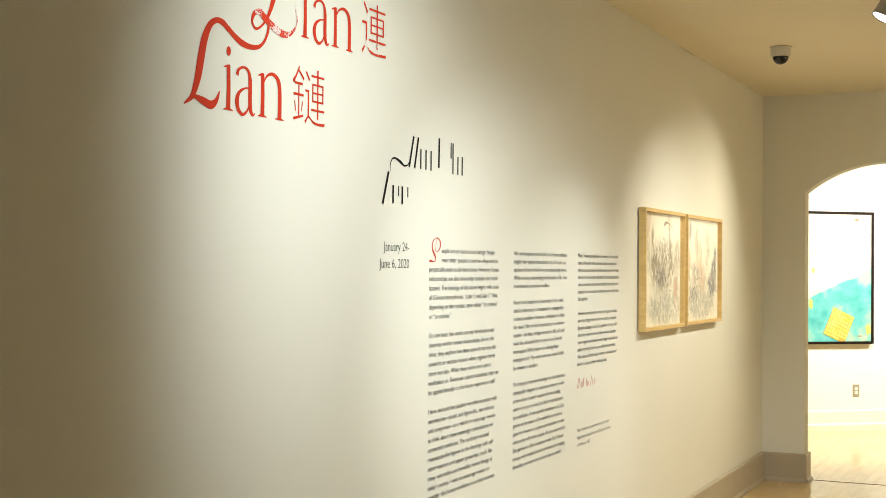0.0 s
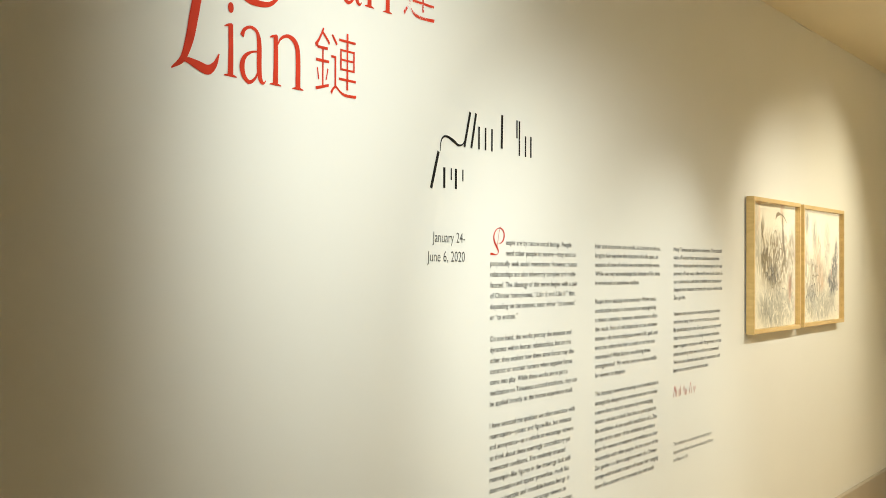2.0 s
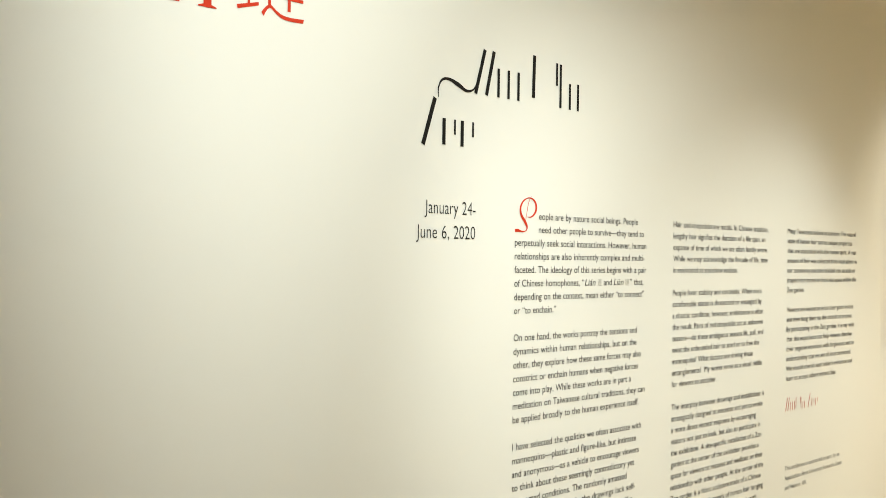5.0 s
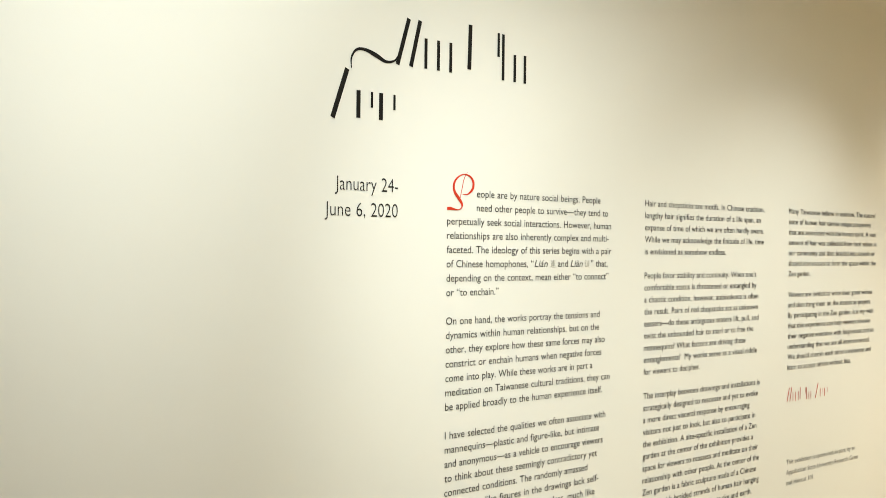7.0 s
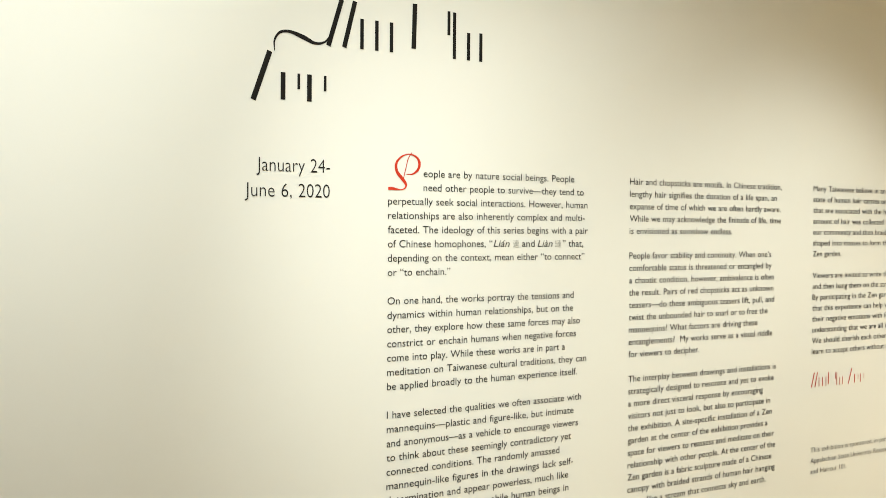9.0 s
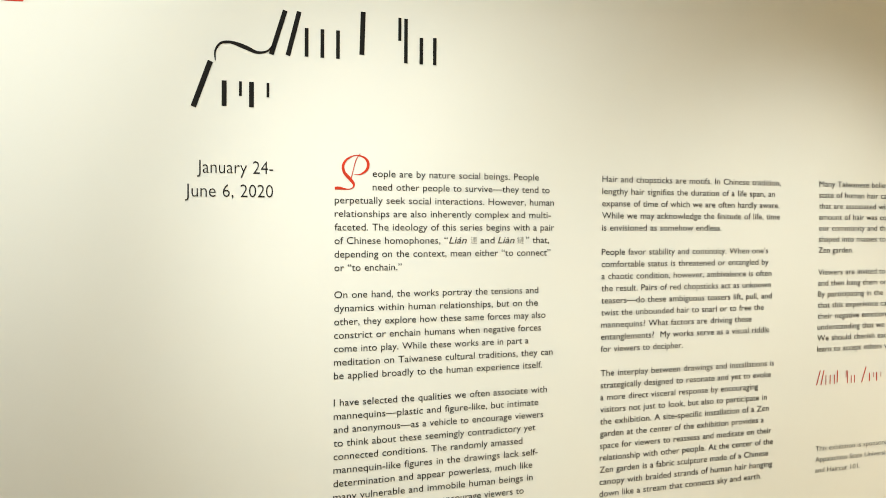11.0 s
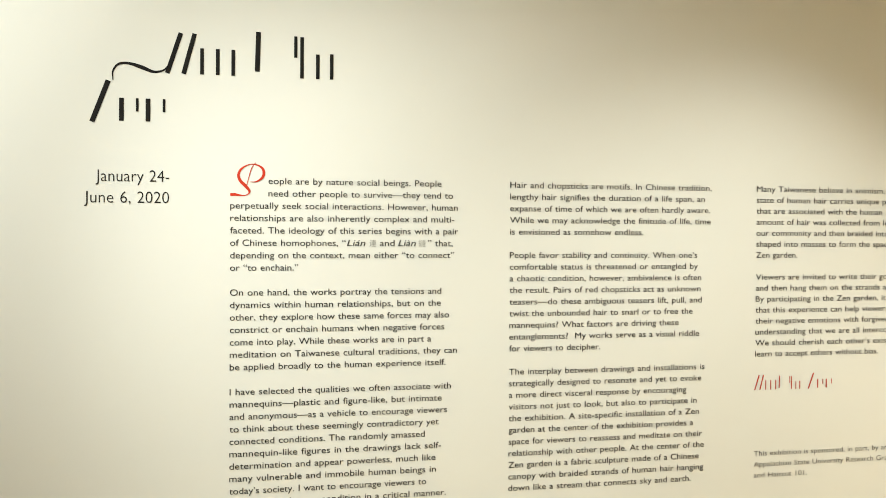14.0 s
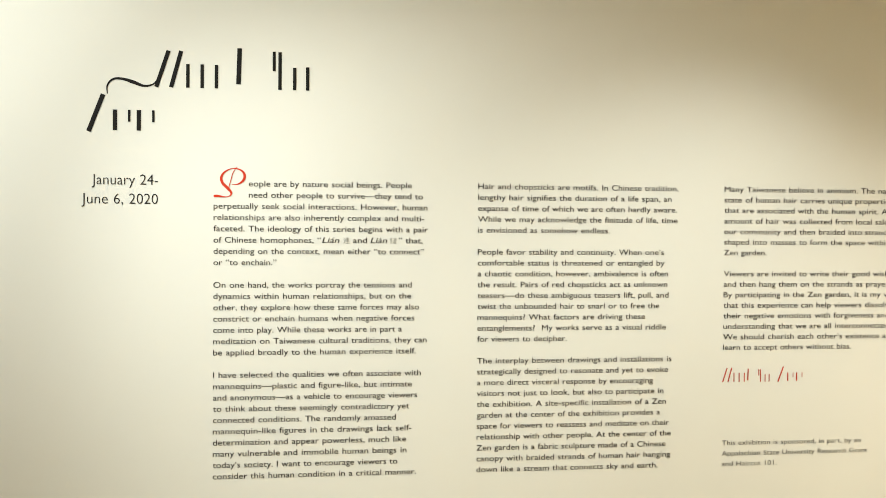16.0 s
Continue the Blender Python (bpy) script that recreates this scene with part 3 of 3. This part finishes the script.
part("text_line", lettering("June 6, 2020", 0.0385, -0.136, 1.535, 0.189, "right", bold=-0.009), DATE_VINYL, dates)

SIZE = 0.0234
COLUMN_ONE = [
    [("eople are by nature social beings. People", 0.553), ("need other people to survive—they tend to", 0.585), ("perpetually seek social interactions. However, human", 0.598), ("relationships are also inherently complex and multi-", 0.589), ("faceted. The ideology of this series begins with a pair", 0.600), ("", 0.000), ("depending on the context, mean either “to connect”", 0.589), ("or “to enchain.”", 0.173)],
    [("On one hand, the works portray the tensions and", 0.554), ("dynamics within human relationships, but on the", 0.553), ("other, they explore how these same forces may also", 0.576), ("constrict or enchain humans when negative forces", 0.563), ("come into play. While these works are in part a", 0.527), ("meditation on Taiwanese cultural traditions, they can", 0.598), ("be applied broadly to the human experience itself.", 0.567)],
    [("I have selected the qualities we often associate with", 0.582), ("mannequins—plastic and figure-like, but intimate", 0.557), ("and anonymous—as a vehicle to encourage viewers", 0.572), ("to think about these seemingly contradictory yet", 0.549), ("connected conditions. The randomly amassed", 0.511), ("mannequin-like figures in the drawings lack self-", 0.556), ("determination and appear powerless, much like", 0.541), ("many vulnerable and immobile human beings in", 0.542), ("today’s society. I want to encourage viewers to", 0.516), ("consider this human condition in a critical manner.", 0.570)],
]
COLUMN_TWO = [
    [("Hair and chopsticks are motifs. In Chinese tradition,", 1.346), ("lengthy hair signifies the duration of a life span, an", 1.325), ("expanse of time of which we are often hardly aware.", 1.342), ("While we may acknowledge the finitude of life, time", 1.344), ("is envisioned as somehow endless.", 1.137)],
    [("People favor stability and continuity. When one’s", 1.303), ("comfortable status is threatened or entangled by", 1.305), ("a chaotic condition, however, ambivalence is often", 1.316), ("the result. Pairs of red chopsticks act as unknown", 1.314), ("teasers—do these ambiguous teasers lift, pull, and", 1.318), ("twist the unbounded hair to snarl or to free the", 1.290), ("mannequins? What factors are driving these", 1.247), ("entanglements?  My works serve as a visual riddle", 1.311), ("for viewers to decipher.", 1.010)],
    [("The interplay between drawings and installations is", 1.329), ("strategically designed to resonate and yet to evoke", 1.319), ("a more direct visceral response by encouraging", 1.273), ("visitors not just to look, but also to participate in", 1.305), ("the exhibition. A site-specific installation of a Zen", 1.313), ("garden at the center of the exhibition provides a", 1.295), ("space for viewers to reassess and meditate on their", 1.323), ("relationship with other people. At the center of the", 1.329), ("Zen garden is a fabric sculpture made of a Chinese", 1.313), ("canopy with braided strands of human hair hanging", 1.328), ("down like a stream that connects sky and earth.", 1.289)],
]
COLUMN_THREE = [
    [("Many Taiwanese believe in animism. The natural", 2.059), ("state of human hair carries unique properties", 2.027), ("that are associated with the human spirit. A vast", 2.066), ("amount of hair was collected from local salons in", 2.070), ("our community and then braided into strands or", 2.058), ("shaped into masses to form the space within the", 2.067), ("Zen garden.", 1.623)],
    [("Viewers are invited to write their good wishes", 2.042), ("and then hang them on the strands as prayers.", 2.034), ("By participating in the Zen garden, it is my wish", 2.052), ("that this experience can help viewers dissolve", 2.031), ("their negative emotions with forgiveness and an", 2.055), ("understanding that we are all interconnected.", 2.027), ("We should cherish each other’s existence and", 2.038), ("learn to accept others without bias.", 1.897)],
]


def text_column(paragraphs, left, top, leading, label):
    root = thing("text_column", label, "wall text", group="columns of wall text")
    n = 0
    for rows in paragraphs:
        para = new("paragraph")
        para.parent = root
        for text, right in rows:
            if text:
                x = 0.096 if left == 0 and n < 2 else left
                part("text_line", lettering(text, SIZE, x, top - leading * n, right - x, bold=BOLD), TEXT_VINYL, para)
            n += 1
        n += 1
    return root


BOLD = 0.0
one = text_column(COLUMN_ONE, 0.0, 1.5141, 0.03123, "long black vinyl text column opening with a red initial")
z = 1.5141 - 5 * 0.03123
para = one.children[0]
for text, x0, x1, mat, shear in [("of Chinese homophones, “", 0.0, 0.278, TEXT_VINYL, 0), ("Lián", 0.281, 0.327, TEXT_VINYL, 0.25), ("連", 0.337, 0.354, PALE_VINYL, 0), ("and", 0.363, 0.400, TEXT_VINYL, 0), ("Liàn", 0.409, 0.454, TEXT_VINYL, 0.25), ("鏈", 0.461, 0.479, PALE_VINYL, 0), ("” that,", 0.485, 0.549, TEXT_VINYL, 0)]:
    part("text_line", lettering(text, SIZE if mat == TEXT_VINYL else 0.0197, 1.0652 * x0, z, 1.0652 * (x1 - x0), shear=shear, bold=BOLD if mat == TEXT_VINYL else -0.01), mat, para, "" if mat == TEXT_VINYL else "small pale grey character")
text_column(COLUMN_TWO, 0.745, 1.5141, 0.03123, "long black vinyl text column in three paragraphs")
text_column(COLUMN_THREE, 1.489, 1.5141, 0.03123, "shorter black vinyl text column in two paragraphs")
initial = thing("drop_capital", "red swash initial opening the first text column", "lettering", layout(1.0652, 0, 1.0672, -0.1738))
bm = bmesh.new()
brush(bm, [(0.000, 1.5555, 0.006), (0.010, 1.556, 0.0065), (0.022, 1.5545, 0.004), (0.034, 1.554, 0.002), (0.0430, 1.558, 0.003), (0.0445, 1.566, 0.006), (0.035, 1.577, 0.0075), (0.0225, 1.590, 0.007), (0.0195, 1.605, 0.006), (0.029, 1.619, 0.004), (0.049, 1.6275, 0.002), (0.068, 1.624, 0.004), (0.0785, 1.613, 0.0065), (0.0765, 1.598, 0.006), (0.062, 1.587, 0.003), (0.046, 1.586, 0.001)], VY)
brush(bm, [(0.0600, 1.632, 0.001), (0.050, 1.618, 0.0018), (0.044, 1.598, 0.0018), (0.037, 1.572, 0.0015)], VY - 0.0002)
part("capital_letter", bm, RED_VINYL, initial)
credit = thing("credit_lettering", "small grey vinyl credit text in three lines", "wall text")
for text, right, zz in [("This exhibition is sponsored, in part, by an", 1.932, 0.7625), ("Appalachian State University Research Grant", 1.954, 0.7315), ("and Haircut 101.", 1.662, 0.7005)]:
    part("text_line", lettering(text, 0.0211, 1.488, zz, right - 1.488, bold=-0.006), GREY_VINYL, credit)

# ---- framed drawings ----


def rails(w, h, face, depth, mat, root, y_back):
    """Four frame rails with mitred corners, face to -y."""
    for n in range(4):
        horizontal = n % 2 == 0
        half_l, other = (w / 2, h / 2) if horizontal else (h / 2, w / 2)
        o = [(-half_l, other), (half_l, other), (half_l - face, other - face), (-half_l + face, other - face)]
        sign = 1 if n < 2 else -1
        pts = [(x, z * sign) if horizontal else (z * sign, x) for x, z in o]
        bm = extruded(pts, "y", y_back, y_back - depth)
        bmesh.ops.bevel(bm, geom=[e for e in bm.edges if e.calc_length() > 0.2], offset=0.0015, segments=2, affect="EDGES")
        part("frame_rail", bm, mat, root)


def ink(root, strokes, mat, label, name="ink_lines", y=0.0):
    bm = bmesh.new()
    for k, keys in enumerate(strokes):
        brush(bm, keys, y - 0.00002 * (k % 20), 5)
    tagged(part(name, bm, mat, root, label), kind="stuff")


def tangle(rng, n, cx, cz, sx, sz, length, width, up=0.0, lim=(0.3, 0.2)):
    """Loose looping pen strokes scattered round a centre."""
    out = []
    for _ in range(n):
        x, z = rng.gauss(cx, sx), rng.gauss(cz, sz)
        a = rng.uniform(0, math.tau) if rng.random() > up else math.pi / 2 + rng.gauss(0, 0.25)
        turn = rng.gauss(0, 0.9)
        step = length * rng.uniform(0.5, 1.4) / 6
        keys = []
        for j in range(7):
            keys.append((max(-lim[0], min(lim[0], x)), max(-lim[1], min(lim[1], z)), width * rng.uniform(0.4, 1.4) * (0.4 if j in (0, 6) else 1)))
            a += turn * 0.5 + rng.gauss(0, 0.35)
            x, z = x + step * math.cos(a), z + step * math.sin(a)
        out.append(keys)
    return out


def framed_drawing(x0, x1, z0, z1, seed, paper, label):
    w, h = x1 - x0, z1 - z0
    root = thing("framed_drawing", label, "framed drawing", pose((x0 + x1) / 2, 0, (z0 + z1) / 2), "framed drawings on the wall")
    rails(w, h, 0.019, 0.036, FRAME_WOOD, root, -0.006)
    part("backing", box(-w / 2 + 0.03, w / 2 - 0.03, -0.012, 0, -h / 2 + 0.03, h / 2 - 0.03), GAP, root)
    part("paper", box(-w / 2 + 0.0195, w / 2 - 0.0195, -0.0165, -0.0125, -h / 2 + 0.0195, h / 2 - 0.0195), paper, root, "cream drawing paper with soft grey and brown washes")
    pane = part("glass", box(-w / 2 + 0.0192, w / 2 - 0.0192, -0.031, -0.029, -h / 2 + 0.0192, h / 2 - 0.0192), PANE, root, "clear picture glass")
    pane.visible_shadow = False
    pane.data.materials.append(PANE_BACK)
    for f in pane.data.polygons:
        f.material_index = 0 if f.normal.y < -0.5 else 1
    rng = random.Random(seed)
    lim = (w / 2 - 0.045, h / 2 - 0.045)
    y = -0.0170
    if seed == 3:
        ink(root, tangle(rng, 34, 0.02, 0.01, 0.13, 0.07, 0.07, 0.0055, 0.6, lim), INK_BROWN, "brown brush strokes", y=y)
        ink(root, tangle(rng, 26, 0.03, -0.20, 0.16, 0.035, 0.08, 0.0045, 0.3, lim), INK_GREY, "looping grey pen strokes", y=y - 0.0006)
        ink(root, tangle(rng, 9, 0.00, -0.04, 0.06, 0.02, 0.05, 0.0070, 0.2, lim), INK_DARK, "dark brush strokes", y=y - 0.0009)
        tower = [(0.150, 0.255, 0.006), (0.146, 0.22, 0.013), (0.150, 0.17, 0.018), (0.156, 0.12, 0.026), (0.165, 0.08, 0.030), (0.185, 0.05, 0.012)]
        hook = [(0.03, 0.215, 0.004), (0.045, 0.235, 0.016), (0.075, 0.245, 0.018), (0.12, 0.243, 0.007), (0.17, 0.232, 0.006), (0.215, 0.205, 0.004)]
        ink(root, [tower, hook], INK_BROWN, "brown tower stroke", y=y - 0.0012)
        ink(root, [[(0.262, -0.05, 0.006), (0.264, -0.10, 0.010), (0.262, -0.16, 0.006)], [(0.284, -0.05, 0.005), (0.286, -0.10, 0.008), (0.284, -0.15, 0.005)]], INK_RED, "faint red brush strokes", y=y - 0.0015)
    else:
        ink(root, tangle(rng, 24, -0.10, -0.04, 0.15, 0.06, 0.07, 0.0050, 0.7, lim), INK_BROWN, "brown brush strokes", y=y)
        ink(root, tangle(rng, 26, -0.02, -0.20, 0.18, 0.035, 0.08, 0.0042, 0.3, lim), INK_GREY, "looping grey pen strokes", y=y - 0.0006)
        ink(root, tangle(rng, 7, -0.19, -0.14, 0.05, 0.02, 0.05, 0.0065, 0.2, lim), INK_DARK, "dark brush strokes", y=y - 0.0009)
        ink(root, [[(-0.262, 0.26, 0.010), (-0.266, 0.22, 0.020), (-0.260, 0.18, 0.008)], [(-0.13, 0.22, 0.006), (-0.115, 0.16, 0.014), (-0.11, 0.10, 0.006)]], INK_GREY, "grey brush dabs", y=y - 0.0012)
        # Black strokes and the red one stand for a dark reflection in the glass.
        ink(root, tangle(rng, 26, 0.27, -0.09, 0.035, 0.035, 0.06, 0.0050, 0.7, lim) + tangle(rng, 9, 0.31, 0.02, 0.018, 0.04, 0.06, 0.0050, 0.9, lim), INK_DARK, "black strokes standing for a dark reflection in the glass", y=y - 0.0015)
        ink(root, [[(0.215, -0.07, 0.004), (0.222, -0.04, 0.012), (0.232, -0.01, 0.004)]], INK_RED, "faint red brush strokes", y=y - 0.0018)


framed_drawing(2.380, 3.147, 1.156, 1.770, 3, TOWER_PAPER, "pale maple framed ink drawing with a tangled brown tower")
framed_drawing(3.200, 4.021, 1.158, 1.768, 8, CORNER_PAPER, "pale maple framed ink drawing, a dark glass reflection painted in its corner")

# ---- ceiling fittings ----
dome = thing("dome_camera", "white ceiling security camera with a black dome", "security camera", pose(3.405, -0.498, CEILING))
part("housing", turned([(0.054, 0.0), (0.058, -0.002), (0.0585, -0.004), (0.056, -0.006), (0.055, -0.044), (0.052, -0.050), (0.044, -0.053)]), HOUSING, dome, "white plastic housing")
part("dome", turned([(0.043, -0.0525)] + [(0.043 * math.cos(a), -0.0525 - 0.043 * math.sin(a)) for a in (0.15, 0.35, 0.6, 0.85, 1.1, 1.35, 1.5)]), DOME, dome, "glossy black dome")
part("gasket", turned([(0.060, 0.0), (0.060, -0.0015)]), PLATE, dome)

RAIL_Y = -1.23


def track(name, x0, x1, m, label):
    root = thing(name, label, "track", m, kind="structure")
    part("channel", box(x0, x1, -0.018, 0.018, CEILING - 0.030, CEILING, 0.002), LAMP_BODY, root)


def track_lamp(eye, target):
    """Stem, yoke and can; the can points at the target with its face at the eye."""
    eye, target = Vector(eye), Vector(target)
    root = thing("track_lamp", "off-white track spotlight with a glowing face, from a partly added set", "spotlight", Matrix.Translation(eye), "track spotlights")
    aim = look((0, 0, 0), target - eye)
    part("can", turned([(0.046, 0.004), (0.050, 0.0), (0.050, 0.012), (0.047, 0.020), (0.046, 0.105), (0.040, 0.125), (0.022, 0.135)], 32, None, aim), LAMP_BODY, root, "off-white enamelled can")
    part("face", turned([(0.0445, 0.0035), (0.0445, 0.0065)], 32, None, aim), LAMP_FACE, root, "glowing lamp face")
    knuckle = aim @ Vector((0, 0, 0.10))
    top = CEILING - 0.030 - eye.z
    part("adapter", box(knuckle.x - 0.03, knuckle.x + 0.03, knuckle.y - 0.014, knuckle.y + 0.014, top - 0.035, top, 0.003), LAMP_BODY, root)
    part("stem", turned([(0.008, knuckle.z), (0.008, top - 0.034)], 16, None, Matrix.Translation((knuckle.x, knuckle.y, 0))), LAMP_BODY, root)


track("lighting_track", -4.0, 5.0, pose(0, RAIL_Y - 0.07, 0), "unseen off-white lighting track along the ceiling")
# This second track is added to carry the fill lamps.
track("lighting_track", -4.0, 5.0, pose(0, -3.33, 0), "unseen off-white lighting track along the ceiling")
# South fill lamps are added ones, given cans like the seen lamp.
for eye, target, watts, cone, blend, colour in LAMPS:
    track_lamp(eye, target)
# Cans of the next room's lamps, placed out of view.
for eye, target, watts, cone, blend, colour in FAR_LAMPS:
    track_lamp(FAR @ Vector(eye), FAR @ Vector(target))

# ---- the next room ----
PW, PH = 1.25, 1.245
painting = thing("abstract_painting", "abstract turquoise and cream painting in a thin dark frame", "painting", FAR @ pose(0.241 - PW / 2, 0, 0.7755 + PH / 2))
rails(PW, PH, 0.024, 0.055, BLACK_FRAME, painting, -0.004)
part("canvas", box(-PW / 2 + 0.0245, PW / 2 - 0.0245, -0.050, -0.010, -PH / 2 + 0.0245, PH / 2 - 0.0245), CANVAS, painting, "painted canvas, turquoise under cream")
cx, cz, tilt = PW / 2 - 0.37, -PH / 2 + 0.175, radians(-24)
turn = Matrix.Translation((cx, -0.050, cz)) @ Matrix.Rotation(-tilt, 4, "Y")
bm = box(-0.121, 0.121, -0.003, 0, -0.136, 0.136, 0.001)
bmesh.ops.transform(bm, matrix=turn, verts=bm.verts)
bmesh.ops.bisect_plane(bm, geom=bm.verts[:] + bm.edges[:] + bm.faces[:], plane_co=(0, 0, -PH / 2 + 0.0255), plane_no=(0, 0, -1), clear_outer=True)
patch = part("yellow_patch", bm, OCHRE, painting, "ochre patch ruled into small yellow squares")
rng = random.Random(5)
for r in range(8):
    for c in range(7):
        m = turn @ Matrix.Translation(((c - 3) * 0.034 + rng.uniform(-0.001, 0.001), -0.003, (r - 3.5) * 0.034)) @ Matrix.Rotation(rng.uniform(-0.06, 0.06), 4, "Y")
        if m.translation.z > -PH / 2 + 0.045:
            g, k = rng.uniform(0.0135, 0.0165), rng.uniform(0.0135, 0.0165)
            bm = box(-g, g, -0.002, 0, -k, k, 0.001)
            bmesh.ops.transform(bm, matrix=m, verts=bm.verts)
            part("dab", bm, YELLOW, patch)


def blot(x, z, w, h, mat, label, seed):
    """An uneven daub of paint, thin, on the canvas."""
    rng = random.Random(seed)
    edge = [(x + w * rng.uniform(0.7, 1.1) * math.cos(k * math.tau / 18), z + h * rng.uniform(0.7, 1.1) * math.sin(k * math.tau / 18)) for k in range(18)]
    part("daub", extruded(edge, "y", -0.0495, -0.0525), mat, painting, label)


blot(PW / 2 - 0.056, -PH / 2 + 0.135, 0.030, 0.055, YELLOW, "yellow daub at the edge", 2)
blot(-0.040, -PH / 2 + 0.380, 0.024, 0.050, YELLOW, "yellow daub at the edge", 3)
blot(-0.015, -PH / 2 + 0.690, 0.020, 0.030, YELLOW, "faint yellow daub", 4)
blot(-0.030, -PH / 2 + 0.900, 0.022, 0.045, AQUA, "pale blue daub", 6)
blot(PW / 2 - 0.180, PH / 2 - 0.075, 0.035, 0.010, UMBER, "brown brush mark", 7)
blot(PW / 2 - 0.150, -PH / 2 + 0.075, 0.030, 0.006, UMBER, "small brown mark", 8)

outlet = thing("wall_outlet", "taupe wall outlet plate with two pale sockets", "outlet", FAR @ pose(0.088, 0, 0.332))
part("plate", box(-0.035, 0.035, -0.006, 0, -0.0575, 0.0575, 0.002), PLATE, outlet, "taupe plate")
for dz in (-0.0195, 0.0195):
    face = part("socket", box(-0.017, 0.017, -0.008, -0.005, dz - 0.0145, dz + 0.0145, 0.001), SOCKET, outlet, "pale socket")
    for dx in (-0.006, 0.006):
        part("slot", box(dx - 0.001, dx + 0.001, -0.0086, -0.007, dz - 0.002, dz + 0.006), SLOT, face)
part("screw", turned([(0.003, 0), (0.003, 0.0015)], 12, None, Matrix.Translation((0, -0.006, 0)) @ pose(0, 0, 0, 90)), LAMP_BODY, outlet)

# ---- floor strips ----
ROW, rng = 0.083, random.Random(11)
far_strips = bmesh.new()
shared = {}
y = 0.0
while y > SOUTH + 0.02:
    x = WEST - rng.uniform(0.0, 0.4)
    x_end = 12.8
    while x < x_end:
        length = rng.choice((0.45, 0.6, 0.75, 0.9, 1.05))
        near = 3.3 < x < 8.4 and y > -1.35
        if near and len(floor.children) < 290:
            if length not in shared:
                me = bpy.data.meshes.new("floor_strip")
                b = box(0.0003, length - 0.0003, -ROW + 0.0003, -0.0003, -0.0056, 0.0)
                b.to_mesh(me)
                b.free()
                me.materials.append(MAPLE)
                shared[length] = me
            ob = new("floor_strip", shared[length])
            ob.location = (x, y, 0)
            ob.parent = floor
        else:
            vs = [far_strips.verts.new(p) for p in ((x + 0.0003, y - 0.0003, 0), (x + 0.0003, y - ROW + 0.0003, 0), (x + length - 0.0003, y - ROW + 0.0003, 0), (x + length - 0.0003, y - 0.0003, 0))]
            far_strips.faces.new(vs)
            low = [far_strips.verts.new((v.co.x, v.co.y, -0.0056)) for v in vs]
            for k in range(4):
                far_strips.faces.new((vs[k], low[k], low[(k + 1) % 4], vs[(k + 1) % 4]))
        x += length
    y -= ROW
y = 0.0
while y < 4.8:
    x = EAST_BACK + rng.uniform(0, 0.4)
    while x < 11.0:
        length = rng.choice((0.45, 0.6, 0.75, 0.9, 1.05))
        far_strips.faces.new([far_strips.verts.new(p) for p in ((x + 0.0003, y + ROW - 0.0003, 0), (x + 0.0003, y + 0.0003, 0), (x + length - 0.0003, y + 0.0003, 0), (x + length - 0.0003, y + ROW - 0.0003, 0))])
        x += length
    y += ROW
tagged(part("floor_strips", far_strips, MAPLE, floor), kind="stuff")
